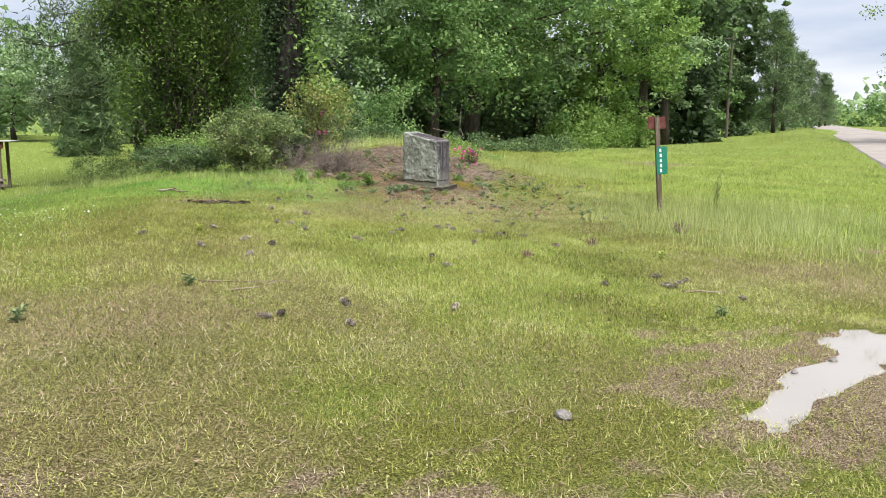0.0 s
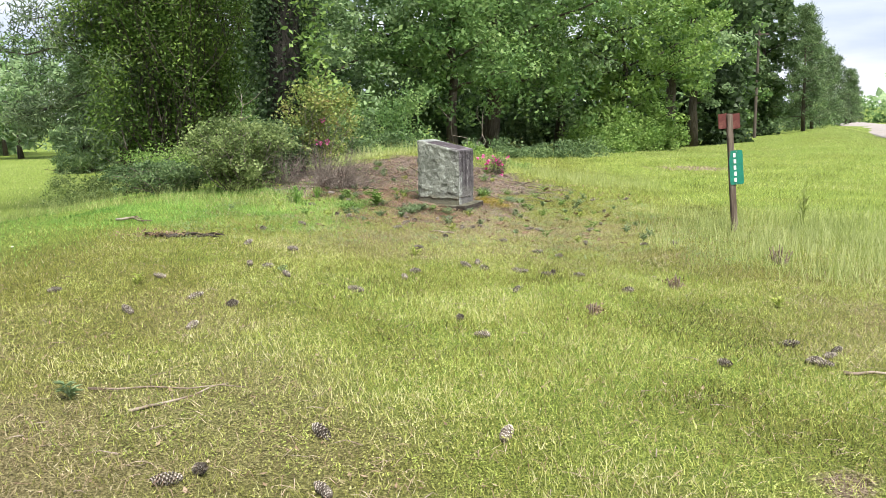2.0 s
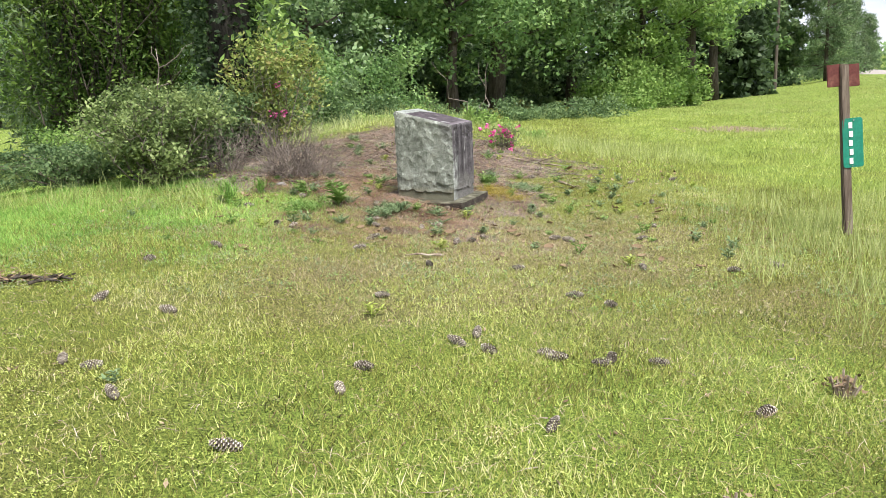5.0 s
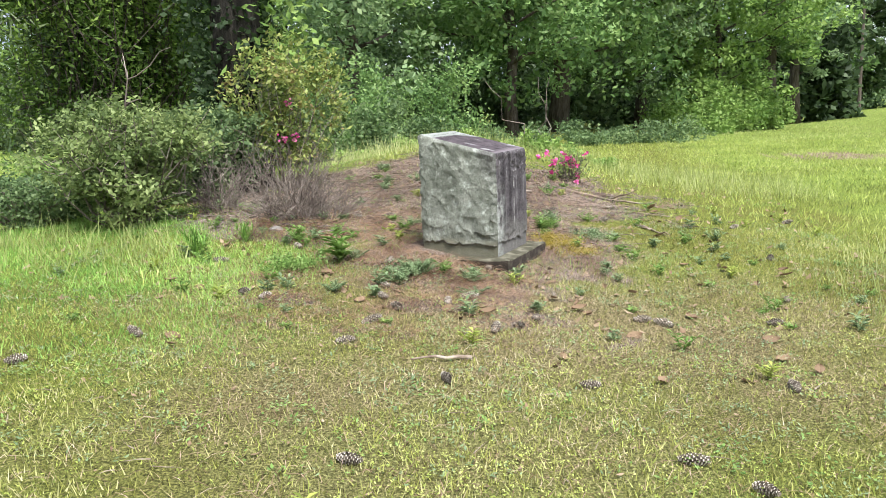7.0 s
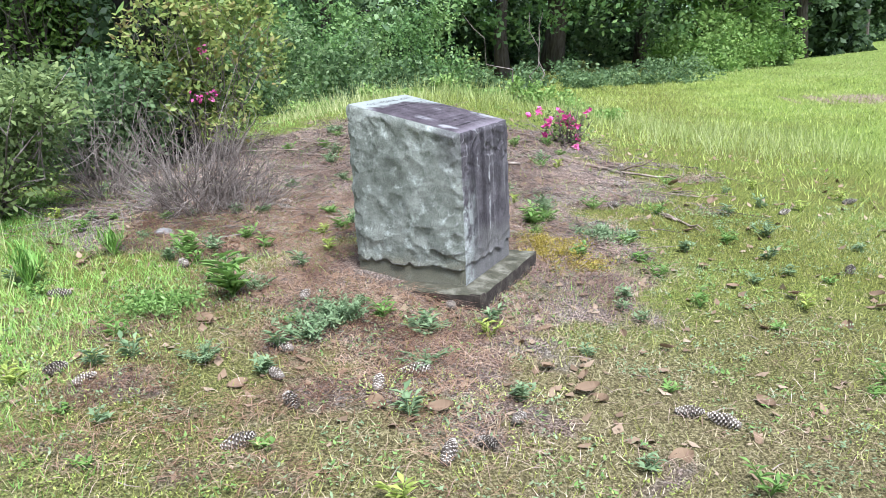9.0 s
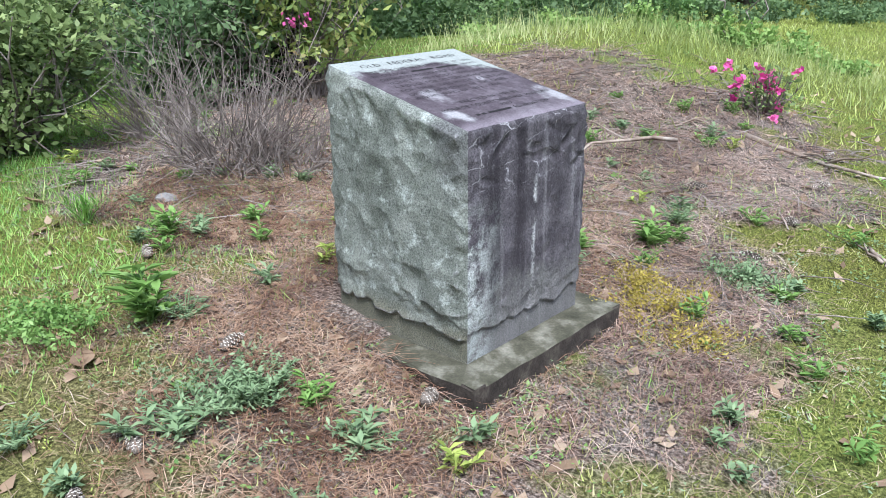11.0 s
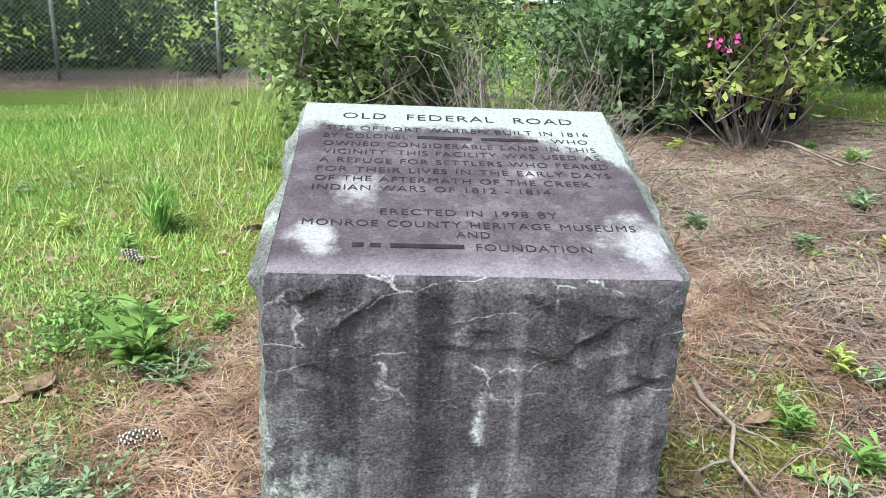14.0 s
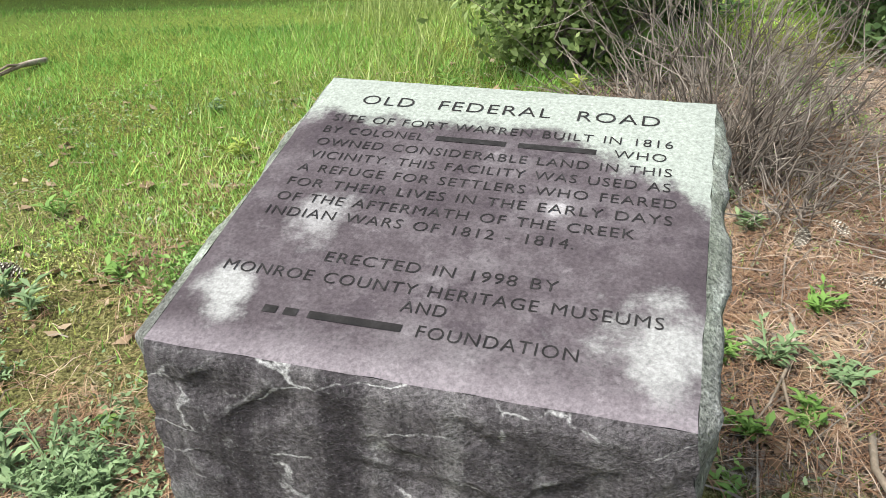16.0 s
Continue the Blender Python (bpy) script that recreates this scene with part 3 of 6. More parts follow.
def ground_material():
    m = bpy.data.materials.new("lawn_soil")
    m.use_nodes = True
    n, l = m.node_tree.nodes, m.node_tree.links
    b = n["Principled BSDF"]
    b.inputs["Roughness"].default_value = 0.95
    b.inputs["Specular IOR Level"].default_value = 0.15
    co = n.new("ShaderNodeTexCoord").outputs["Object"]
    at = n.new("ShaderNodeAttribute")
    at.attribute_name = "cover"
    sep = n.new("ShaderNodeSeparateColor")
    l.new(at.outputs["Color"], sep.inputs[0])
    fine = noise_node(n, l, co, 80, 5, 0.8)
    mid = noise_node(n, l, co, 5, 6, 0.7)
    big = noise_node(n, l, co, 0.55, 5, 0.6)

    def ramp(src, cols, lo, hi):
        r = n.new("ShaderNodeValToRGB")
        ramp_stops(r, cols, lo, hi)
        l.new(src, r.inputs[0])
        return r.outputs[0]

    def mix(f, a, c):
        mx = n.new("ShaderNodeMixRGB")
        l.new(f, mx.inputs[0])
        l.new(a, mx.inputs[1])
        l.new(c, mx.inputs[2])
        return mx.outputs[0]

    turf = ramp(fine, [(0.022, 0.022, 0.007), (0.105, 0.112, 0.022), (0.30, 0.305, 0.075)], 0.36, 0.64)
    green = ramp(fine, [(0.022, 0.038, 0.008), (0.13, 0.185, 0.032), (0.33, 0.41, 0.085)], 0.36, 0.64)
    needle = ramp(fine, [(0.028, 0.017, 0.013), (0.14, 0.095, 0.075), (0.44, 0.34, 0.28)], 0.36, 0.64)
    litter_c = ramp(fine, [(0.022, 0.018, 0.015), (0.14, 0.115, 0.098), (0.46, 0.40, 0.35)], 0.36, 0.64)
    blot = noise_node(n, l, co, 2.4, 5, 0.7)
    bl = n.new("ShaderNodeMapRange")
    bl.inputs[1].default_value, bl.inputs[2].default_value = 0.42, 0.58
    l.new(blot, bl.inputs[0])
    needle = mix(bl.outputs[0], needle, litter_c)
    soil = ramp(fine, [(0.035, 0.023, 0.013), (0.165, 0.122, 0.076), (0.50, 0.42, 0.32)], 0.36, 0.64)
    mm = n.new("ShaderNodeMapRange")
    mm.inputs[1].default_value, mm.inputs[2].default_value = 0.42, 0.62
    l.new(big, mm.inputs[0])
    half = n.new("ShaderNodeMath")
    half.operation, half.use_clamp = 'MULTIPLY_ADD', True
    half.inputs[1].default_value = 0.5
    l.new(mm.outputs[0], half.inputs[0])
    l.new(sep.outputs[2], half.inputs[2])
    c = mix(half.outputs[0], turf, green)

    thatch = ramp(fine, [(0.03, 0.022, 0.011), (0.155, 0.122, 0.062), (0.45, 0.38, 0.235)], 0.36, 0.64)
    dry = n.new("ShaderNodeMath")
    dry.operation, dry.use_clamp = 'MULTIPLY', True
    dry.inputs[1].default_value = 0.8
    l.new(at.outputs["Alpha"], dry.inputs[0])
    c = mix(dry.outputs[0], c, thatch)

    def broken(mask):
        a = n.new("ShaderNodeMath")
        a.operation = 'ADD'
        l.new(mask, a.inputs[0])
        l.new(mid, a.inputs[1])
        mr = n.new("ShaderNodeMapRange")
        mr.inputs[1].default_value, mr.inputs[2].default_value = 0.72, 1.05
        l.new(a.outputs[0], mr.inputs[0])
        return mr.outputs[0]

    c = mix(broken(sep.outputs[1]), c, soil)
    c = mix(broken(sep.outputs[0]), c, needle)
    l.new(c, b.inputs["Base Color"])
    bp = n.new("ShaderNodeBump")
    bp.inputs["Strength"].default_value, bp.inputs["Distance"].default_value = 0.9, 0.02
    l.new(fine, bp.inputs["Height"])
    l.new(bp.outputs[0], b.inputs["Normal"])
    return m


g_me.materials.append(ground_material())
ground = tagged(new("ground", g_me), "mown grassy ground with bare muddy patches and pine straw", "ground", kind="structure")


def gz(x, y):
    return float(height(x, y))


# road beyond the verge
rd = unit(np.array([0.371, 0.929]))
rn = np.array([rd[1], -rd[0]])
rv, rf = [], []
s_vals = np.concatenate([np.arange(-60, 120, 4.0), np.arange(120, 520, 20.0)])
for s in s_vals:
    for w, dz in ((0.0, -0.05), (0.12, 0.06), (3.3, 0.12), (6.5, 0.06), (6.62, -0.05)):
        p = np.array([13.7, 26.5]) + rd * s + rn * w
        mid_p = np.array([13.7, 26.5]) + rd * s + rn * 3.3
        rv.append((p[0], p[1], max(gz(*mid_p), gz(*(mid_p - rn * 3.4)), gz(*(mid_p + rn * 3.4))) + dz - 0.03))
for i in range(len(s_vals) - 1):
    for k in range(4):
        rf.append((i * 5 + k, i * 5 + k + 1, i * 5 + 6 + k, i * 5 + 5 + k))
tagged(link_mesh("road", rv, rf, M_ROAD), "pale worn country road behind the grass verge", "road", kind="structure")

# puddle: a level sheet in the hollow
pv = [(2.65 + c * 1.15, 5.5 + s * 1.25, 0.0) for c, s in ((math.cos(a), math.sin(a)) for a in np.linspace(0, 2 * math.pi, 48, endpoint=False))]
PUDDLE_Z = 0.113
pud = link_mesh("water", [(x, y, PUDDLE_Z) for x, y, _ in pv], [tuple(range(48))], M_WATER)
tagged(pud, "shallow muddy rain puddle reflecting the cloudy sky", "puddle", kind="structure")


# ---------- the inscribed stone ----------
ST_W, ST_D, ST_F, ST_B = 0.62, 0.59, 0.745, 0.888   # width, depth, front and back height above the plinth
ST_ANG = math.degrees(math.atan2(0.955, 0.297))
PLINTH_TOP = 0.413
stone = thing("stone_marker", pose(0.026, 14.316, PLINTH_TOP, 0, 0, ST_ANG),
              "rock-faced granite marker with slanted inscribed top and dark stains", "monument")


def scoops(seed, wide, tall, front):
    """Conchoidal hollows left by the mason's tool: centre along and up, floor level, curve radius, stretch, slant."""
    r = random.Random(seed)
    out = []
    if front:
        for k in range(15):
            out.append((wide * (k + r.random()) / 15, tall - r.uniform(0.02, 0.19), r.uniform(-0.002, 0.008), r.uniform(0.012, 0.035), r.uniform(0.25, 0.5), r.uniform(-0.6, 0.6)))
        for k in range(11):
            out.append((wide * (k + r.random()) / 11, 0.10 + r.uniform(0.0, 0.05), r.uniform(0.004, 0.009), r.uniform(0.04, 0.09), r.uniform(0.5, 0.9), r.uniform(-0.3, 0.3)))
    else:
        for k in range(14):
            out.append((wide * (k + r.random()) / 14, 0.11 + r.uniform(0.0, 0.05), r.uniform(0.0, 0.007), r.uniform(0.04, 0.08), r.uniform(0.7, 1.2), r.uniform(-0.3, 0.3)))
        for k in range(15):
            out.append((wide * (k + r.random()) / 15, tall - r.uniform(0.01, 0.15), r.uniform(0.002, 0.012), r.uniform(0.05, 0.12), r.uniform(0.5, 1.0), r.uniform(-0.5, 0.5)))
        for k in range(26):
            out.append((wide * r.random(), r.uniform(0.16, tall - 0.1), r.uniform(0.006, 0.018), r.uniform(0.09, 0.35), r.uniform(0.6, 1.1), r.uniform(-0.7, 0.7)))
    for k in range(9):
        for edge in (0.0, wide):
            out.append((edge + r.uniform(-0.015, 0.015), 0.1 + (tall - 0.12) * (k + r.random()) / 9, r.uniform(-0.003, 0.008), r.uniform(0.04, 0.09), r.uniform(0.8, 1.3), r.uniform(-0.4, 0.4)))
    return out


def rough_face(o, u, v, nu, nv, out, ledges):
    """A rock-faced side: a grid over o + a*u + b*v, struck into scoops with sharp ridges above a smooth lower margin."""
    V, F = [], []
    o, u, v, out = Vector(o), Vector(u), Vector(v), Vector(out)
    tall, wide = v.length, u.length
    along = u.normalized()
    hollows = scoops(11 + int(out.x * 3 + out.y * 7), wide, tall, ledges)
    skin = 0.014 if ledges else 0.030
    for j in range(nv + 1):
        for i in range(nu + 1):
            a, b = i / nu, j / nv
            p = o + u * a + v * b
            q = p + out * 3.1
            hgt, s_ = b * tall, a * wide
            margin = 0.085 + 0.05 * noise.noise(Vector((a * 6.0, out.x * 5, out.y * 5))) + 0.014 * noise.noise(Vector((a * 19.0, 1 + out.x * 5, out.y)))
            w1 = 0.02 * noise.noise(q * 13) + 0.008 * noise.noise(q * 34)
            w2 = 0.02 * noise.noise(q * 13 + Vector((7, 3, 1))) + 0.008 * noise.noise(q * 34 + Vector((2, 5, 8)))
            rock = skin + 0.006 * noise.noise(q * 3.5)
            for cx, cz, floor_, curve, stretch, slant in hollows:
                dx, dz = s_ - cx + w1, hgt - cz + w2
                if abs(dx) < 0.16 and abs(dz) < 0.16:
                    dz -= slant * dx
                    rock = min(rock, floor_ + ((dx * stretch) ** 2 + dz * dz) / (2 * curve))
            rock = skin - (skin - rock) * (0.6 if ledges else 0.65) + 0.0022 * noise.noise(q * 20) + 0.0014 * noise.noise(q * 48) + 0.0008 * noise.noise(q * 100)
            keep = min(1.0, max(0.0, (hgt - margin) / 0.012))
            keep *= min(1.0, max(0.0, (1 - b) * tall / 0.02)) ** 0.6
            near = min(1.0, min(a, 1 - a) * wide / 0.02)
            low = 0.0 if j in (0, nv) else 0.0015 * noise.noise(q * 22)
            corner = o + u * round(a)
            c = (0.003 + 0.011 * abs(noise.noise(Vector((corner.x * 9 + 2, corner.y * 9, b * 14))))) * min(1.0, max(0.0, (b - 0.13) / 0.013)) * min(1.0, max(0.0, (1 - b) / 0.05))
            d = (rock * keep + low) * near + c * (1 - near)
            V.append(p + out * d + along * (1 if a > 0.5 else -1) * c * (1 - near))
    for j in range(nv):
        for i in range(nu):
            k = j * (nu + 1) + i
            F.append((k, k + 1, k + nu + 2, k + nu + 1))
    return V, F


def sloped_face(o, u, h0, h1, nu, nv, out):
    """rough_face for a side whose upper edge slopes from h0 to h1."""
    V, F = rough_face(o, u, (0, 0, (h0 + h1) / 2), nu, nv, out, out[1] < 0)
    for j in range(nv + 1):
        for i in range(nu + 1):
            k = j * (nu + 1) + i
            top = h0 + (h1 - h0) * i / nu
            V[k] = Vector((V[k].x, V[k].y, V[k].z * top / ((h0 + h1) / 2)))
    return V, F


b_verts, b_faces, b_mats = [], [], []
for (V, F), mat_i in (
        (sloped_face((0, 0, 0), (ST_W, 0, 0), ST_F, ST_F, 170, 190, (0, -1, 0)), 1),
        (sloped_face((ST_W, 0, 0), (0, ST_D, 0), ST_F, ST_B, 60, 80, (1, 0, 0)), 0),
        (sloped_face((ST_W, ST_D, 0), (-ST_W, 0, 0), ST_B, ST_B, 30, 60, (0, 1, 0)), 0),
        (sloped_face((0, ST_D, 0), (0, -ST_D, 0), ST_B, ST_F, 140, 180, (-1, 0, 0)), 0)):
    o_ = len(b_verts)
    b_verts += V
    b_faces += [tuple(i + o_ for i in f) for f in F]
    b_mats += [mat_i] * len(F)
o_ = len(b_verts)
for j in range(25):
    for i in range(25):
        a, b = i / 24, j / 24
        e = min(a, 1 - a, b, 1 - b)
        jag = 0.004 * noise.noise(Vector((a * 30, b * 30, 5))) if e == 0 else 0
        b_verts.append(Vector((a * ST_W + (jag if a in (0, 1) else 0), b * ST_D + (jag if b in (0, 1) else 0),
                               ST_F + (ST_B - ST_F) * b + (0.004 if e > 0 else 0.0) + 0.0006 * noise.noise(Vector((a * 9, b * 9, 2))))))
for j in range(24):
    for i in range(24):
        k = o_ + j * 25 + i
        b_faces.append((k, k + 1, k + 26, k + 25))
        b_mats.append(2)
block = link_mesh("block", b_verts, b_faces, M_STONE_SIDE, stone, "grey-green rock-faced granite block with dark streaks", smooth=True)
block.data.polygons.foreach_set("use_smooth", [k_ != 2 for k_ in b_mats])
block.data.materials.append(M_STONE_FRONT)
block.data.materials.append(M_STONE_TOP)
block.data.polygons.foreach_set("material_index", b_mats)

bm = box_bm(0.86, 0.86, 0.16, 0.0)
bmesh.ops.subdivide_edges(bm, edges=bm.edges[:], cuts=14, use_grid_fill=True)
for v in bm.verts:
    q = v.co.copy()
    e = sum(1 for c, h_ in ((q.x, 0.43), (q.y, 0.43), (q.z, 0.08)) if abs(abs(c) - h_) < 1e-4)
    v.co += Vector((noise.noise(q * 9), noise.noise(q * 9 + Vector((4, 0, 0))), noise.noise(q * 8) * 0.5)) * 0.006
    if e >= 2:
        v.co -= Vector((q.x / 0.43 * (abs(abs(q.x) - 0.43) < 1e-4), q.y / 0.43 * (abs(abs(q.y) - 0.43) < 1e-4), 0.7 * (q.z > 0))) * (0.006 + 0.002 * noise.noise(q * 20))
bmesh.ops.translate(bm, vec=(ST_W / 2 + 0.01, 0.43 - 0.12, -0.0805), verts=bm.verts)
slab = part("plinth", bm, M_CONCRETE, stone, "weathered mossy concrete base slab with soiled and shade-darkened sides")
# Faces not looking up take the darker concrete, shade included in its colour.
slab.data.materials.append(M_CONCRETE_SIDES)
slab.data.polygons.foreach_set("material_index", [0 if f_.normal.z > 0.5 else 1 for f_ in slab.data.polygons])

SLOPE = math.atan2(ST_B - ST_F, ST_D)
SLANT = math.hypot(ST_B - ST_F, ST_D)
TOP = pose(0, 0, ST_F + 0.0045, math.degrees(SLOPE), 0, 0)


def cut_text(txt, u0, u1, v, size_rel):
    """Letters laid into the slanted face between u0 and u1 of its width, baseline at v of its depth."""
    cu = bpy.data.curves.new("inscription", 'FONT')
    cu.body = txt
    cu.size = 1.0
    cu.space_character = 1.12
    cu.space_word = 1.25
    cu.resolution_u = 3
    cu.offset = -0.007
    ob = new("inscription_draft", cu)
    dg = bpy.context.evaluated_depsgraph_get()
    me = bpy.data.meshes.new_from_object(ob.evaluated_get(dg))
    bpy.data.objects.remove(ob)
    co = np.zeros(len(me.vertices) * 3)
    me.vertices.foreach_get("co", co)
    co = co.reshape(-1, 3)
    w = co[:, 0].max() - co[:, 0].min()
    co[:, 0] = (co[:, 0] - co[:, 0].min()) / w * (u1 - u0) * ST_W + u0 * ST_W
    co[:, 1] = co[:, 1] / 0.70 * size_rel * SLANT + v * SLANT
    co[:, 2] = 0.0006
    me.vertices.foreach_set("co", co.ravel())
    bm = bmesh.new()
    bm.from_mesh(me)
    bpy.data.meshes.remove(me)
    left = set(bm.verts)
    while left:
        seed_v = left.pop()
        island, queue = {seed_v}, [seed_v]
        while queue:
            for e in queue.pop().link_edges:
                for w_v in e.verts:
                    if w_v in left:
                        left.discard(w_v)
                        island.add(w_v)
                        queue.append(w_v)
        one = bmesh.new()
        table = {v: one.verts.new(v.co) for v in island}
        for f in {f for v in island for f in v.link_faces}:
            one.faces.new([table[v] for v in f.verts])
        part("letter", one, M_LETTER, stone).matrix_local = TOP
    bm.free()


def cut_bars(spans, v, size_rel):
    """Plain bars in place of words; spans: pairs across the width."""
    for u0, u1 in spans:
        o = link_mesh("bar", [(u0 * ST_W, v * SLANT, 0.0006), (u1 * ST_W, v * SLANT, 0.0006), (u1 * ST_W, (v + size_rel) * SLANT, 0.0006), (u0 * ST_W, (v + size_rel) * SLANT, 0.0006)],
                      [(0, 1, 2, 3)], M_LETTER, stone)
        o.matrix_local = TOP


H1, H2 = 0.044, 0.031
cut_text("OLD  FEDERAL  ROAD", 0.127, 0.875, 0.865, H1)
cut_text("SITE OF FORT WARREN BUILT IN 1816", 0.081, 0.911, 0.777, H2)
cut_text("BY COLONEL", 0.077, 0.335, 0.722, H2)
cut_bars([(0.365, 0.535), (0.565, 0.745)], 0.728, H2 * 0.62)
cut_text("WHO", 0.785, 0.90, 0.722, H2)
cut_text("OWNED CONSIDERABLE LAND IN THIS", 0.08, 0.915, 0.667, H2)
cut_text("VICINITY. THIS FACILITY WAS USED AS", 0.084, 0.916, 0.612, H2)
cut_text("A REFUGE FOR SETTLERS WHO FEARED", 0.078, 0.932, 0.556, H2)
cut_text("FOR THEIR LIVES IN THE EARLY DAYS", 0.076, 0.927, 0.500, H2)
cut_text("OF THE AFTERMATH OF THE CREEK", 0.074, 0.858, 0.444, H2)
cut_text("INDIAN WARS OF 1812 - 1814.", 0.072, 0.745, 0.392, H2)
cut_text("ERECTED IN 1998 BY", 0.262, 0.734, 0.265, H2)
cut_text("MONROE COUNTY HERITAGE MUSEUMS", 0.064, 0.932, 0.205, H2)
cut_text("AND", 0.457, 0.544, 0.158, H2)
cut_bars([(0.197, 0.225), (0.24, 0.268), (0.29, 0.475)], 0.106, H2 * 0.62)
cut_text("FOUNDATION", 0.505, 0.796, 0.100, H2)

# ---------- the sign post ----------
post = thing("sign_post", Matrix.Translation((3.575, 13.70, gz(3.575, 13.70))), "leaning weathered wooden post in tall grass with a green number plate", "sign post")
lean = Vector((-0.125, 0.03, 1.46))
bm = box_bm(0.075, 0.06, 1.55, 0.008)
bmesh.ops.subdivide_edges(bm, edges=[e for e in bm.edges if abs(e.verts[0].co.z - e.verts[1].co.z) > 1], cuts=9)
for v in bm.verts:
    f = (v.co.z + 0.775) / 1.55
    v.co.x += noise.noise(v.co * 3) * 0.006 + lean.x * f
    v.co.y += noise.noise(v.co * 3 + Vector((3, 0, 0))) * 0.006 + lean.y * f
    v.co.z += 0.775 - 0.06
part("timber", bm, M_POST, post)


def plate(w, h, t, rad):
    """A sheet with round corners, standing in xz, its face towards -y."""
    bm = bmesh.new()
    ring = []
    for cx, cz, a0 in ((w / 2 - rad, h / 2 - rad, 0), (-w / 2 + rad, h / 2 - rad, 90), (-w / 2 + rad, -h / 2 + rad, 180), (w / 2 - rad, -h / 2 + rad, 270)):
        for k in range(5):
            a = radians(a0 + 22.5 * k)
            ring.append(bm.verts.new((cx + rad * math.cos(a), 0, cz + rad * math.sin(a))))
    f = bm.faces.new(ring)
    ex = bmesh.ops.extrude_face_region(bm, geom=[f])
    bmesh.ops.translate(bm, vec=(0, t, 0), verts=[v for v in ex["geom"] if isinstance(v, bmesh.types.BMVert)])
    bmesh.ops.recalc_face_normals(bm, faces=bm.faces[:])
    return bm


def on_post(f, dx=0.0, dy=-0.04):
    return pose(lean.x * f + dx, lean.y * f + dy, lean.z * f, -1.2, -4.9, -6)


num = part("number_plate", plate(0.165, 0.43, 0.004, 0.022), M_GREEN, post, "green reflective number plate with white bars")
num.matrix_local = on_post(0.56, 0.048)
for k in range(5):
    bar = part("bar", box_bm(0.030, 0.003, 0.052, 0.0, (-0.018 + 0.003 * (k % 2), -0.0035, 0.155 - 0.078 * k)), M_WHITE, num)
for sx_ in (-0.05, 0.05):
    bolt = part("bolt", box_bm(0.012, 0.005, 0.012, 0.002, (sx_ * 0.2, -0.004, 0.195 if sx_ > 0 else -0.20)), M_STEEL, num)
for dx_, nm in ((-0.078, "board"), (0.075, "board")):
    bd = part(nm, box_bm(0.115, 0.016, 0.19, 0.004), M_RED, post, "faded red board")
    bd.matrix_local = on_post(0.955, dx_, 0.0)
cap = part("cross_bracket", box_bm(0.20, 0.012, 0.035, 0.003), M_RED, post)
cap.matrix_local = on_post(0.965, 0.0, 0.045)


# ---------- plants ----------
def tree(name, at, tall, spread, low, mat, label, seed, leaves=9000, leaf=0.28, trunk_r=0.25, limbs=14, clumps=60, flat=0.35, lean_=(0, 0), sub=1.0, group="", aspect=0.55, bark=None):
    """A broadleaf tree: tapered trunk, limbs, and a crown of leaf clumps round the limb ends."""
    r = np.random.default_rng(seed)
    t = thing(name, Matrix.Translation((at[0], at[1], gz(*at) - 0.05)), label, "tree", group)
    top = np.array([lean_[0], lean_[1], tall * 0.86])
    spine = wander((0, 0, 0), top, 7, tall * 0.012, r)
    rad = [trunk_r * (1.25 if i == 0 else 1) * (1 - 0.88 * i / 7) for i in range(8)]
    v, f = tube_verts(spine, rad, 8)
    link_mesh("trunk", v, f, bark or M_BARK, t, smooth=True)
    lines, ends = [], []
    for k in range(limbs):
        fz = low / tall + (0.9 - low / tall) * (k + r.random()) / limbs
        p = np.array(spine[0]) + (top - spine[0]) * min(fz * 1.05, 0.98)
        a = k * 2.4 + r.normal() * 0.4
        prof = math.sin(math.pi * min(1, max(0.05, (fz - low / tall * 0.6) / (1.12 - low / tall * 0.6)))) ** 0.6
        reach = spread * prof * (0.65 + 0.45 * r.random())
        e = p + np.array([math.cos(a) * reach, math.sin(a) * reach, reach * (0.12 + 0.38 * r.random())])
        pts = wander(p, e, 4, reach * 0.05, r)
        r0 = max(0.02, trunk_r * 0.38 * (1 - fz * 0.6))
        lines.append((pts, [r0 * (1 - 0.8 * i / 4) for i in range(5)]))
        ends += [(pts[4], reach), (pts[3], reach), (pts[2], reach * 0.8)]
    v, f = tubes(lines, 5)
    tagged(link_mesh("branchwork", v, f, bark or M_BARK, t, smooth=True), kind="stuff")
    clumps = int(clumps * 2.4)
    cs = []
    for k in range(clumps):
        e, reach = ends[k % len(ends)]
        cs.append(np.array(e) + r.normal(size=3) * np.array([spread, spread, spread * 0.9]) * 0.19)
    cs = np.array(cs)
    per = int(leaves * 0.58) // clumps
    size = spread * 0.17 * sub
    pts = []
    for c in cs:
        s = size * (0.6 + 0.9 * r.random())
        d = unit(r.normal(size=(per, 3))) * (r.random((per, 1)) ** 0.6) * np.array([s, s, s * 0.62])
        pts.append(c + d)
    pts = np.concatenate(pts)
    pts = pts[pts[:, 2] > 0.15]
    fast_mesh("crown", leaf_quads(pts, leaf * 1.1 * (0.6 + 0.8 * r.random(len(pts))), aspect, flat, r), 4, mat, t)
    return t


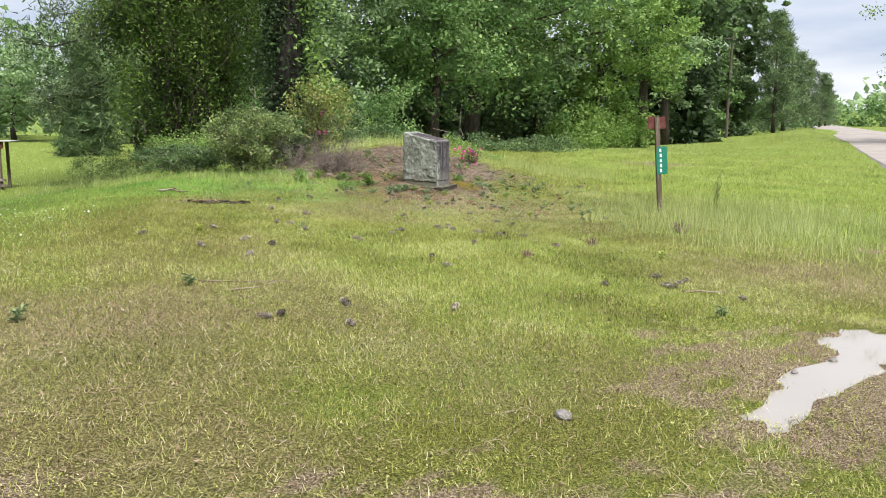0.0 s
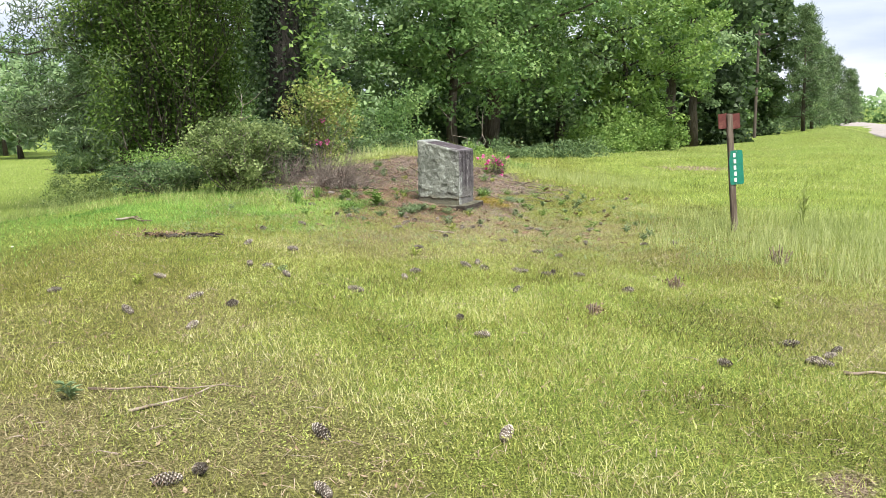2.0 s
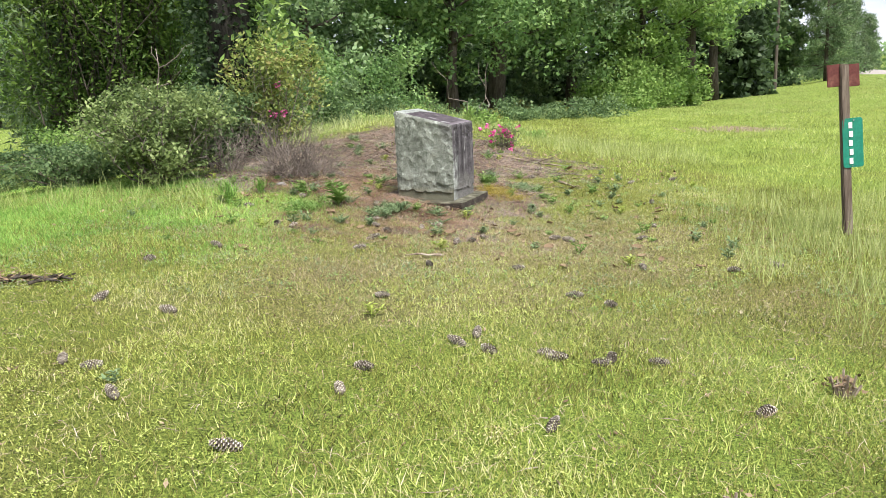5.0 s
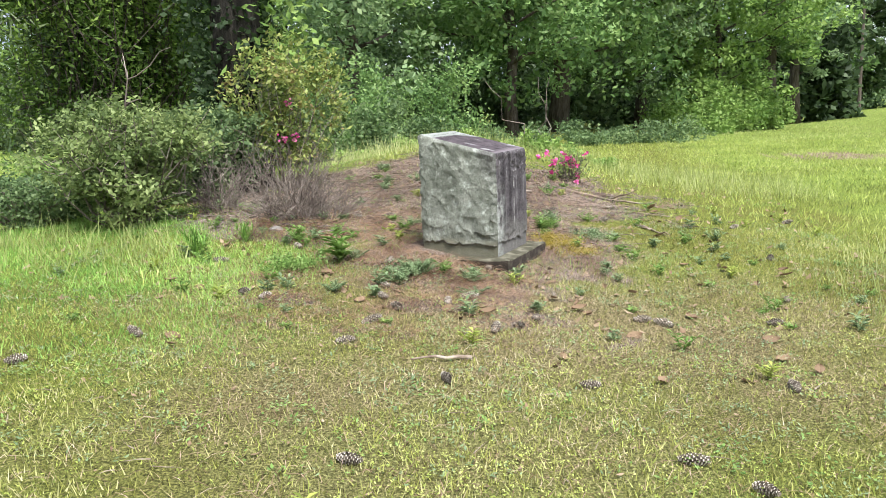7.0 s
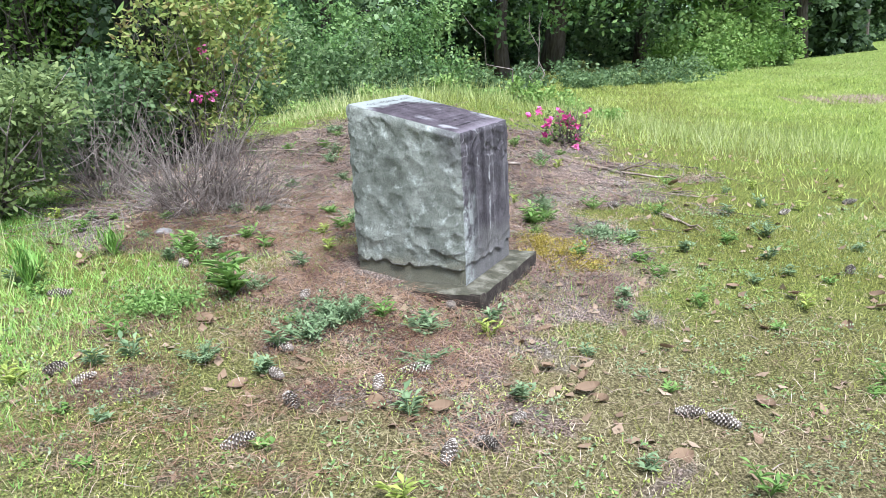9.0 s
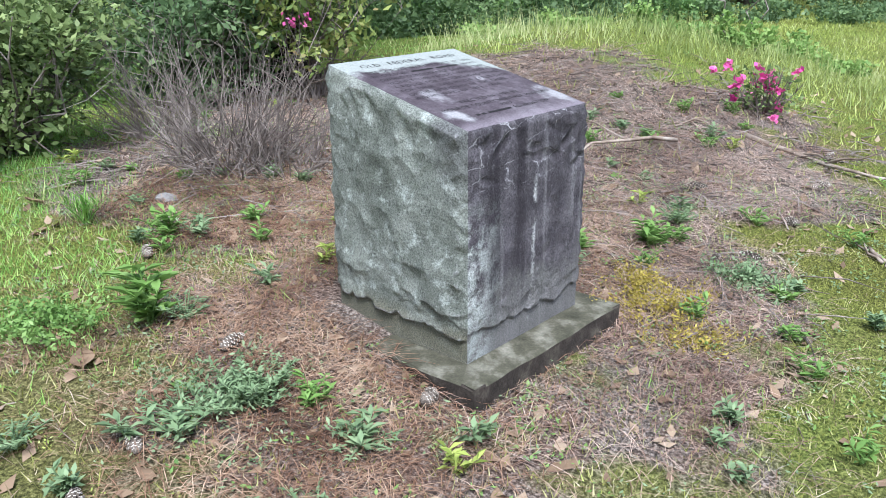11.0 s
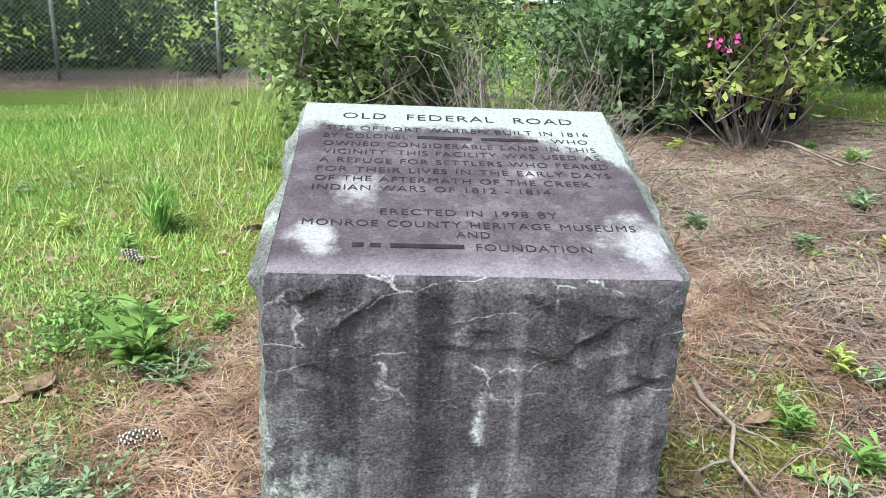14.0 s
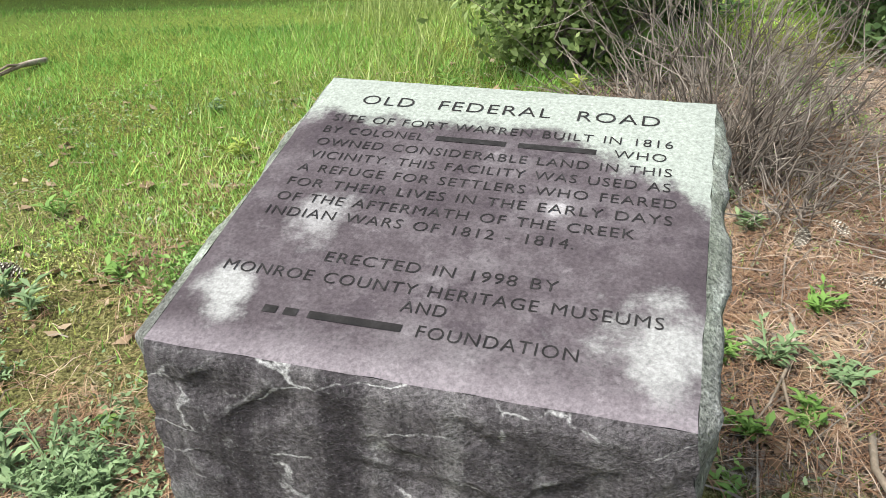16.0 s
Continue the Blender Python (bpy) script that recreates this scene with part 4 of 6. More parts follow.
def pine(name, at, tall, low, mat, label, seed, spread=3.0, per=46, ln=0.28, wid=0.02, trunk_r=0.22, group="", bark=None, tufts=5):
    """A pine: straight trunk, whorls of limbs with brushes of needles."""
    r = np.random.default_rng(seed)
    t = thing(name, Matrix.Translation((at[0], at[1], gz(*at) - 0.05)), label, "tree", group)
    spine = wander((0, 0, 0), (r.normal() * 0.3, r.normal() * 0.3, tall), 7, 0.06, r)
    v, f = tube_verts(spine, [trunk_r * (1 - 0.9 * i / 7) for i in range(8)], 8)
    link_mesh("trunk", v, f, bark or M_BARK, t, smooth=True)
    lines, tips = [], []
    k = 0
    z = low
    while z < tall * 0.97:
        f_ = (z - low) / (tall - low)
        for j in range(4):
            a = k * 1.7 + j * 1.57 + r.normal() * 0.3
            reach = spread * (1 - f_) ** 0.7 * (0.6 + 0.5 * r.random()) + 0.25
            p = np.array(spine[0]) + (np.array(spine[-1]) - spine[0]) * z / tall
            e = p + np.array([math.cos(a) * reach, math.sin(a) * reach, reach * (-0.12 + 0.42 * f_ + 0.15 * r.normal())])
            pts = wander(p, e, 3, reach * 0.05, r)
            lines.append((pts, [0.05 * (1 - f_ * 0.6), 0.035, 0.022, 0.01]))
            for q in range(tufts):
                g = 0.3 + 0.65 * r.random()
                tips.append(p + (e - p) * g + r.normal(size=3) * reach * 0.10)
        z += tall * 0.055
        k += 1
    v, f = tubes(lines, 4)
    tagged(link_mesh("branchwork", v, f, M_BARK, t), kind="stuff")
    tips = np.array(tips)
    c = np.repeat(tips, per, 0) + r.normal(size=(len(tips) * per, 3)) * spread * 0.06
    fast_mesh("needle_crown", needles(c, ln * (0.6 + 0.7 * r.random(len(c))), wid, 0.25, r), 3, mat, t)
    return t


def shrub(name, at, rx, ry, tall, mat, label, seed, leaves=6000, leaf=0.05, stems=30, twig=M_TWIG, cat="shrub", bare=0.1, thin=1.0, aspect=0.5, clump=0.16, wob=0.05):
    """A shrub: many stems from the ground, leaf sprays along their upper parts."""
    r = np.random.default_rng(seed)
    t = thing(name, Matrix.Translation((at[0], at[1], gz(*at) - 0.02)), label, cat)
    lines, sprays = [], []
    for k in range(stems):
        a = k * 2.399 + r.normal() * 0.3
        q = math.sqrt((k + 0.5) / stems)
        e = np.array([math.cos(a) * rx * q, math.sin(a) * ry * q, tall * (0.55 + 0.45 * math.sqrt(max(0, 1 - q * q)) * (0.75 + 0.4 * r.random()))])
        p = np.array([math.cos(a) * rx * 0.18 * q, math.sin(a) * ry * 0.18 * q, 0])
        pts = wander(p, e, 4, tall * wob, r)
        lines.append((pts, [thin * w for w in (0.011, 0.009, 0.007, 0.005, 0.003)]))
        for j in range(3):
            b0 = pts[1 + j] + 0
            b1 = b0 + r.normal(size=3) * np.array([rx, ry, tall * 0.5]) * 0.22 + np.array([0, 0, tall * 0.06])
            lines.append((wander(b0, b1, 2, 0.02, r), [0.005 * thin, 0.004 * thin, 0.002 * thin]))
            sprays += [b1, (b0 + b1) / 2]
        sprays += [e, e, pts[3], pts[2]]
    v, f = tubes(lines, 4)
    tagged(link_mesh("branchwork", v, f, twig, t), kind="stuff")
    sp = np.array(sprays)
    sp = sp[sp[:, 2] > tall * bare]
    weight = r.random(len(sp)) ** 2.2
    pick = sp[r.choice(len(sp), leaves, p=weight / weight.sum())]
    c = pick + r.normal(size=(leaves, 3)) * np.array([rx, ry, tall * 0.6]) * clump
    c = c[c[:, 2] > 0.03]
    fast_mesh("foliage", leaf_quads(c, leaf * (0.6 + 0.8 * r.random(len(c))), aspect, 0.35, r), 4, mat, t)
    return t


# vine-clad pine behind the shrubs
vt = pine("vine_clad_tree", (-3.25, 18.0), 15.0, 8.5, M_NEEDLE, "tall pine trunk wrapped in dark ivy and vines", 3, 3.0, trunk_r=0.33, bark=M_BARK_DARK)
r_ = np.random.default_rng(31)
hz = r_.random(16000) ** 0.8 * 7.2 + 0.4
an = r_.random(16000) * 2 * math.pi
rr = 0.37 - 0.02 * hz + np.abs(r_.normal(size=16000)) * 0.10 * (1 + 1.4 * np.clip(np.sin(hz * 2.1 + an), 0, 1))
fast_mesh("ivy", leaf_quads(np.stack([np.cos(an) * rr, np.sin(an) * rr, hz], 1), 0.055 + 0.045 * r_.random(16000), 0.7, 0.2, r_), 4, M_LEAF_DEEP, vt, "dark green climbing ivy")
vines = []
for k in range(9):
    a0 = k * 0.7
    vines.append(([(math.cos(a0 + 0.25 * j) * (0.345 - 0.03 * j), math.sin(a0 + 0.25 * j) * (0.345 - 0.03 * j), j * 0.8) for j in range(9)], [0.022 - 0.0015 * j for j in range(9)]))
v, f = tubes(vines, 5)
tagged(link_mesh("vine", v, f, M_BARK, vt), kind="stuff")
cv = np.stack([0.45 + r_.normal(size=1800) * 0.28, r_.normal(size=1800) * 0.3, 1.2 + r_.random(1800) * 5], 1)
fast_mesh("creeper", leaf_quads(cv, 0.10 + 0.06 * r_.random(1800), 0.5, 0.4, r_), 4, M_LEAF_LIGHT, vt, "bright green creeper leaves")

# great arching shrub
big = shrub("arching_shrub", (-6.1, 20.3), 2.1, 1.9, 6.6, M_LEAF_FINE, "tall dense arching green shrub with many thin stems", 5, 62000, 0.085, 120, M_BARK, "shrub", bare=0.1, thin=1.3, clump=0.085, aspect=0.42)
shrub("arching_shrub", (-7.1, 21.8), 1.5, 1.5, 5.2, M_LEAF_FINE, "dense dark green shrub beside the taller one", 6, 34000, 0.09, 60, M_BARK, "shrub", clump=0.1, aspect=0.42)
shrub("yellow_green_shrub", (-5.2, 17.6), 0.9, 0.7, 0.75, M_LEAF_LIGHT, "low yellow-green shrub at the edge of the yard", 8, 6500, 0.05, 20, M_TWIG)
shrub("round_shrub", (-3.35, 15.35), 0.85, 0.75, 1.05, M_LEAF_BUSH, "round small-leaved green shrub beside dry brush", 9, 15000, 0.05, 50, M_TWIG, clump=0.085)
shrub("shaded_shrub", (-3.35, 17.1), 0.9, 0.6, 1.0, M_LEAF_DARK, "dark green shrub at the foot of the ivy-clad trunk", 17, 9000, 0.06, 34, M_TWIG, clump=0.1)
shrub("low_shrub", (-4.75, 16.1), 0.95, 0.7, 0.52, M_LEAF_DARK, "low dark green spreading shrub", 10, 9000, 0.05, 34, M_TWIG, clump=0.09)
shrub("azalea_shrub", (-2.5, 17.4), 0.72, 0.6, 1.62, M_LEAF_RED, "open leggy azalea shrub with yellow-green and reddish leaves", 11, 5600, 0.06, 40, M_TWIG, bare=0.25, clump=0.08, thin=0.6, wob=0.09)


def dry_brush(at, wide, tall, label, seed, stems):
    """A leafless tangle: thin stems fanning from the ground at every slope, each with finer twigs."""
    r = np.random.default_rng(seed)
    t = thing("dry_brush", Matrix.Translation((at[0], at[1], gz(*at) - 0.02)), label, "brush")
    main, fine = [], []
    for k in range(stems):
        a, q = r.random() * 6.283, r.random() ** 0.6
        root = np.array([math.cos(a) * wide * 0.4 * q, math.sin(a) * wide * 0.4 * q, 0])
        b = a + r.normal() * 0.7
        el = math.radians(20 + 65 * r.random())
        ln = tall * (0.55 + 0.65 * r.random())
        e = root + np.array([math.cos(b) * math.cos(el), math.sin(b) * math.cos(el), math.sin(el)]) * ln
        e[2] -= 0.10 * ln * r.random()
        pts = wander(root, e, 4, ln * 0.045, r)
        main.append((pts, [0.0042, 0.0036, 0.003, 0.0022, 0.0012]))
        for j in range(5):
            p = pts[1 + j % 4] + 0
            d = (e - root) / ln * 0.7 + r.normal(size=3) * 0.6
            f = p + d / np.linalg.norm(d) * ln * (0.15 + 0.25 * r.random())
            f[2] = max(f[2], 0.02)
            fine.append((wander(p, f, 2, ln * 0.02, r), [0.002, 0.0016, 0.0008]))
    v, f = tubes(main, 4)
    tagged(link_mesh("stem", v, f, M_TWIG, t), kind="stuff")
    v, f = tubes(fine, 3)
    tagged(link_mesh("twig", v, f, M_TWIG, t), kind="stuff")


dry_brush((-1.95, 15.7), 0.62, 0.64, "leafless grey dry brush on pine straw", 12, 190)
dry_brush((-1.62, 15.78), 0.45, 0.34, "low broken heap of grey twigs beside the brush", 16, 80)
dry_brush((-2.75, 16.0), 0.4, 0.62, "leafless grey dry brush under the azalea", 13, 70)
az = shrub("flowering_azalea", (0.61, 18.25), 0.26, 0.22, 0.36, M_LEAF_BUSH, "small azalea in pink bloom on the mound", 14, 500, 0.04, 16, M_TWIG)
r_ = np.random.default_rng(14)
cp = r_.normal(size=(22, 3)) * np.array([0.12, 0.11, 0.10]) + np.array([0, 0, 0.2])
cp = np.repeat(cp, 12, 0) + r_.normal(size=(22 * 12, 3)) * 0.016
fast_mesh("blossom", leaf_quads(cp, 0.045, 0.8, 0.2, r_), 4, M_PINK, az, "bright pink azalea blossom")
for k, (bx, by, bz_) in enumerate(((-2.36, 17.1, 0.98), (-2.28, 17.0, 0.62), (-2.42, 17.0, 0.62))):
    cp = r_.normal(size=(14, 3)) * 0.025
    o = fast_mesh("azalea_blossom", leaf_quads(cp, 0.035, 0.8, 0.2, r_), 4, M_PINK)
    o.matrix_world = Matrix.Translation((bx, by, gz(bx, by) + bz_))
    tagged(o, "cluster of pink azalea blossom on the leggy shrub", "flower", kind="stuff")

# woods behind: one row after another
tree("oak_tree", (0.6, 40.0), 17, 7.0, 2.6, M_LEAF, "large spreading green oak at the wood's edge", 21, 76000, 0.20, 0.36, 24, 190, lean_=(0.8, 0))
tree("forked_tree", (-0.8, 34.0), 12, 4.2, 2.2, M_LEAF, "slender dark-trunked tree at the edge of the wood", 22, 36000, 0.17, 0.2, 18, 100)
tree("sunlit_tree", (7.6, 46.0), 11, 4.3, 0.8, M_LEAF_LIGHT, "bright green young tree at the wood's edge", 23, 42000, 0.19, 0.2, 20, 110)
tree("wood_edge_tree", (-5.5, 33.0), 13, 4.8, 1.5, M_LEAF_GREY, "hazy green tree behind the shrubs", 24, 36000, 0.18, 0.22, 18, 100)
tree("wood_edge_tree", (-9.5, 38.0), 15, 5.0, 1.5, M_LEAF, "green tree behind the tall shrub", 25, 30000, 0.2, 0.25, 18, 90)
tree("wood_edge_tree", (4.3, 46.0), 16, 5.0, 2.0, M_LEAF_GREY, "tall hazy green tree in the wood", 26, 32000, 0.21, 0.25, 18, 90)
tree("tall_tree", (11.5, 52.0), 21, 4.2, 4.0, M_LEAF, "tall dark-trunked tree above the field", 27, 44000, 0.23, 0.34, 22, 110)
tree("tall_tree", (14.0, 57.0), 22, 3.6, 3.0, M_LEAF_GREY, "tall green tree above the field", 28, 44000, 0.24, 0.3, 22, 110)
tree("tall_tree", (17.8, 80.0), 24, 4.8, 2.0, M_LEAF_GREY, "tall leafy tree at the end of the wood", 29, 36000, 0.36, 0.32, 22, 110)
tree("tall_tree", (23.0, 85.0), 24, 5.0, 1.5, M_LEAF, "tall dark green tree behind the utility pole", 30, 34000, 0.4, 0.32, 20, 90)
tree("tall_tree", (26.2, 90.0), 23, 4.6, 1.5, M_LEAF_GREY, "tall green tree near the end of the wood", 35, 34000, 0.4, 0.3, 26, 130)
tree("tall_tree", (22.6, 82.0), 21, 4.0, 1.5, M_LEAF, "tall leafy tree behind the utility pole", 36, 34000, 0.38, 0.3, 26, 130)
tree("tall_tree", (27.6, 86.0), 20, 3.8, 1.5, M_LEAF_DARK, "tall dark green tree beside the utility pole", 37, 22000, 0.4, 0.3, 24, 110)
tree("roadside_tree", (31.6, 47.5), 12, 7.4, 2.6, M_LEAF, "spreading green tree across the road", 32, 60000, 0.15, 0.35, 26, 150, sub=0.6)
tree("yard_oak", (-9.3, 8.0), 9.0, 6.2, 3.0, M_LEAF, "oak with low overhanging leafy boughs by the fence", 33, 44000, 0.15, 0.3, 26, 110)
pine("pine_tree", (-8.1, 22.3), 14, 2.1, M_NEEDLE, "dark pine with drooping lower boughs", 34, 3.3, per=80, ln=0.22, wid=0.034, tufts=10)
for k, (px_, py_, hh) in enumerate(((30.6, 82, 11.5), (36.5, 95, 10.8), (43.5, 110, 10), (52.5, 128, 10.3), (64, 150, 10), (78, 180, 9.5))):
    pine("pine_tree", (px_, py_), hh, 1.5, M_NEEDLE if k % 2 else M_LEAF_DARK, "roadside pine along the field edge", 40 + k, 3.0, per=26, ln=0.55, wid=0.07, group="pines along the road")
for k, (px_, py_, hh) in enumerate(((-29, 66, 9), (-34, 62, 8), (-40, 70, 9.5), (-24, 60, 9), (-46, 74, 9))):
    tree("yard_edge_tree", (px_, py_), hh, 4.5, 1.5, M_LEAF_GREY if k % 2 else M_LEAF, "open green tree beyond the yard", 60 + k, 12000, 0.3, 0.2, 14, 70, group="trees beyond the yard")
pine("juniper_tree", (-18.5, 41), 5.5, 0.3, M_LEAF_DARK, "dark conical juniper beyond the yard", 66, 1.7, per=40, ln=0.4, wid=0.05)


def thicket(name, spots, mat, label, seed, per, leaf, rad, tall):
    """Undergrowth that nobody could count: clumps of leaves over a stretch."""
    r = np.random.default_rng(seed)
    out = []
    for x, y in spots:
        s = rad * (0.6 + 0.8 * r.random())
        top = tall * (0.55 + 0.6 * r.random())
        subs = 11
        for k in range(subs):
            off = r.normal(size=2) * s * 0.42
            zc = top * (k + 0.3) / subs * max(0.35, 1 - 0.45 * math.hypot(*off) / s)
            q = s * (0.30 + 0.25 * r.random())
            c = unit(r.normal(size=(per // subs, 3))) * (r.random((per // subs, 1)) ** 0.5) * np.array([q, q, min(q, top * 0.3)])
            c = c + np.array([off[0], off[1], zc])
            c[:, 2] = np.abs(c[:, 2])
            out.append(c + np.array([x, y, gz(x, y)]))
    c = np.concatenate(out)
    o = fast_mesh(name, leaf_quads(c, leaf * (0.6 + 0.8 * r.random(len(c))), 0.6, 0.3, r), 4, mat)
    return tagged(o, label, "undergrowth", kind="stuff")


r_ = np.random.default_rng(77)
thicket("undergrowth", [(-9 + 0.8 * k + r_.normal() * 0.5, 27 + 0.35 * k + r_.normal() * 1.5) for k in range(9)], M_LEAF, "green undergrowth at the foot of the wood", 71, 3000, 0.10, 1.2, 2.6)
# The shade below the trees is given by these dark leaves' colour.
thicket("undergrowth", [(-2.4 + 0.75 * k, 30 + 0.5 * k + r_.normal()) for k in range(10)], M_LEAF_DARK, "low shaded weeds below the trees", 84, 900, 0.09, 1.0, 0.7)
thicket("undergrowth", [(6.0 + 0.9 * k, 42 + 1.2 * k + r_.normal() * 0.6) for k in range(6)], M_LEAF_LIGHT, "bright bushes along the wood's edge", 72, 2600, 0.15, 1.5, 2.6)
thicket("undergrowth", [(-2.6 + 0.55 * k, 21.6 + r_.normal() * 0.5) for k in range(8)], M_LEAF_LIGHT, "low bright weeds on top of the mound", 73, 600, 0.06, 0.5, 0.3)
# Leaf masses whose dark colour stands for the shade inside the wood.
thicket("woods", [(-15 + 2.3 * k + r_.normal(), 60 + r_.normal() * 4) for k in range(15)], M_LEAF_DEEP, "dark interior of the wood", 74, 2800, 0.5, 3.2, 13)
# Second row, with shade behind the wood's edge put into the leaf colour.
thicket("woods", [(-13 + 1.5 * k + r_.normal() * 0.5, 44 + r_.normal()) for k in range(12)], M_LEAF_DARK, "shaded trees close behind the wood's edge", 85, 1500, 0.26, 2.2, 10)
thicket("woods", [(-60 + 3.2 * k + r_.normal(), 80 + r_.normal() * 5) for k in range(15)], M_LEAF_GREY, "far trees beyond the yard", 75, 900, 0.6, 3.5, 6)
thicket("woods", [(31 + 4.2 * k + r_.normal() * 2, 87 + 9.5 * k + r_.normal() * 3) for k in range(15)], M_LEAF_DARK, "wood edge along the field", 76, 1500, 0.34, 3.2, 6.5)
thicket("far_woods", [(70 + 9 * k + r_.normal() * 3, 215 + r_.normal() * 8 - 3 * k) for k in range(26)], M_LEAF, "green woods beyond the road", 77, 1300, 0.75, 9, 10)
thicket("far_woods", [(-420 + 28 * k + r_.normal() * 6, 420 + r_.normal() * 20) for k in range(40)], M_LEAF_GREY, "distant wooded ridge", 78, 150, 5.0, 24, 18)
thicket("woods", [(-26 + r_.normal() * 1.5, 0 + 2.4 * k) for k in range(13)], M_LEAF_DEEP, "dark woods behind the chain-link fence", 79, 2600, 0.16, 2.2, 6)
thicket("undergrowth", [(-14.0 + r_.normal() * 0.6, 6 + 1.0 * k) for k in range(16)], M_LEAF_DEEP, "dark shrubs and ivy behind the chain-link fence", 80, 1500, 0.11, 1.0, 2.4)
# Dark leaf colour carries the shade below the tall shrub.
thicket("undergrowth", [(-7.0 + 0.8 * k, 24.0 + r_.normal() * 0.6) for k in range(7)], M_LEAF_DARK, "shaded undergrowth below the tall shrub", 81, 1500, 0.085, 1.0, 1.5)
thicket("undergrowth", [(-5.2 - 0.75 * k, 18.9 + 0.3 * k + r_.normal() * 0.3) for k in range(6)], M_LEAF_BUSH, "low dark bushes at the foot of the tall shrub", 83, 2300, 0.042, 0.7, 0.8)
# unseen woods added round the side the camera comes from, for light and reflections
thicket("far_woods", [(60 * math.cos(a) * 1.3, -40 + 40 * math.sin(a)) for a in np.linspace(math.pi, 2 * math.pi, 22)], M_LEAF, "unseen woods added behind the start for light and reflections", 82, 500, 1.6, 7, 12)

# ---------- utility pole ----------
up = thing("utility_pole", Matrix.Translation((24.3, 76.5, gz(24.3, 76.5))), "tall thin wooden utility pole at the wood's edge", "utility pole")
v, f = tube_verts([(0, 0, 0), (0, 0, 4.5), (0.05, 0, 9.4)], [0.15, 0.13, 0.10], 8)
link_mesh("shaft", v, f, M_POLE, up)
part("cross_arm", box_bm(2.2, 0.1, 0.12, 0.01, (0, 0, 8.9)), M_POLE, up)
for dx_ in (-1, 0, 1):
    part("insulator", box_bm(0.1, 0.1, 0.18, 0.02, (dx_, 0, 9.05)), M_STEEL, up)

# ---------- wood rack, fence, house beyond the yard ----------
rack = thing("wood_rack", pose(-12.21, 21.83, gz(-12.21, 21.83) - 0.02, 0, 0, 14), "low open rack with rusty red eave holding stacked grey sticks", "wood rack")
for dx_ in (-1.1, 0.55):
    for dy_ in (-0.35, 0.35):
        part("upright", box_bm(0.07, 0.07, 1.3, 0.006, (dx_, dy_, 0.62)), M_POST, rack)
part("eave_board", box_bm(1.9, 0.04, 0.17, 0.006, (-0.28, -0.40, 1.2)), M_RED, rack, "rust-red eave board")
part("roof_sheet", box_bm(2.0, 1.0, 0.02, 0.0, (-0.15, 0.02, 1.30)), M_ROOF, rack)
part("rail", box_bm(1.9, 0.05, 0.08, 0.006, (-0.28, -0.40, 0.16)), M_TWIG, rack)
part("rail", box_bm(1.9, 0.05, 0.07, 0.006, (-0.28, -0.40, 0.30)), M_TWIG, rack)
r_ = np.random.default_rng(91)
for k in range(26):
    a, b = (-1.05 + 1.5 * r_.random(), -0.28 + 0.5 * r_.random(), 0.05), (-1.05 + 1.5 * r_.random(), -0.28 + 0.5 * r_.random(), 0.95 + 0.2 * r_.random())
    v, f = tube_verts(wander(a, b, 3, 0.02, r_), [0.022, 0.02, 0.017, 0.012], 5)
    link_mesh("stick", v, f, M_TWIG, rack)

FENCE_X = -12.4
fence = thing("chain_link_fence", Matrix.Translation((FENCE_X, 6.0, gz(FENCE_X, 10))), "rusty grey chain-link fence along the yard", "fence")
for k in range(6):
    v, f = tube_verts([(0, k * 2.35, -0.1), (0, k * 2.35, 1.32)], [0.03, 0.03], 8)
    link_mesh("post", v, f, M_STEEL, fence, smooth=True)
v, f = tube_verts([(0, 0, 1.29), (0, 11.75, 1.29)], [0.02, 0.02], 8)
link_mesh("top_rail", v, f, M_STEEL, fence, smooth=True)
wires = []
for k in range(-16, 148):
    for sgn in (1, -1):
        y0, y1 = k * 0.08, k * 0.08 + 1.24
        a, b = (0.02 * sgn * 0.3, y0 if sgn > 0 else y1, 0.03), (0.02 * sgn * 0.3, y1 if sgn > 0 else y0, 1.27)
        if min(a[1], b[1]) < 0 or max(a[1], b[1]) > 11.75:
            continue
        wires.append(([a, b], [0.0035, 0.0035]))
v, f = tubes(wires, 3)
tagged(link_mesh("wire_mesh", v, f, M_STEEL, fence), kind="stuff")

house = thing("house", pose(-30.0, 26.5, gz(-30, 26.5), 0, 0, 75), "pale yellow-green house far beyond the yard", "house")
part("wall", box_bm(9, 6, 2.9, 0.02, (0, 0, 1.45)), M_HOUSE, house)
bm = bmesh.new()
rv_ = [bm.verts.new(p) for p in ((-4.9, -3.5, 2.85), (4.9, -3.5, 2.85), (4.9, 3.5, 2.85), (-4.9, 3.5, 2.85), (-4.9, 0, 4.5), (4.9, 0, 4.5))]
for q in ((0, 1, 5, 4), (2, 3, 4, 5), (0, 4, 3), (1, 2, 5), (3, 2, 1, 0)):
    bm.faces.new([rv_[i] for i in q])
part("roof", bm, M_ROOF, house)
for dx_ in (-3, 0, 3):
    w_ = part("window", box_bm(1.1, 0.06, 1.3, 0.01, (dx_, -3.02, 1.6)), M_WHITE, house)
    part("pane", box_bm(0.9, 0.03, 1.1, 0.0, (dx_, -3.06, 1.6)), M_WATER, w_)


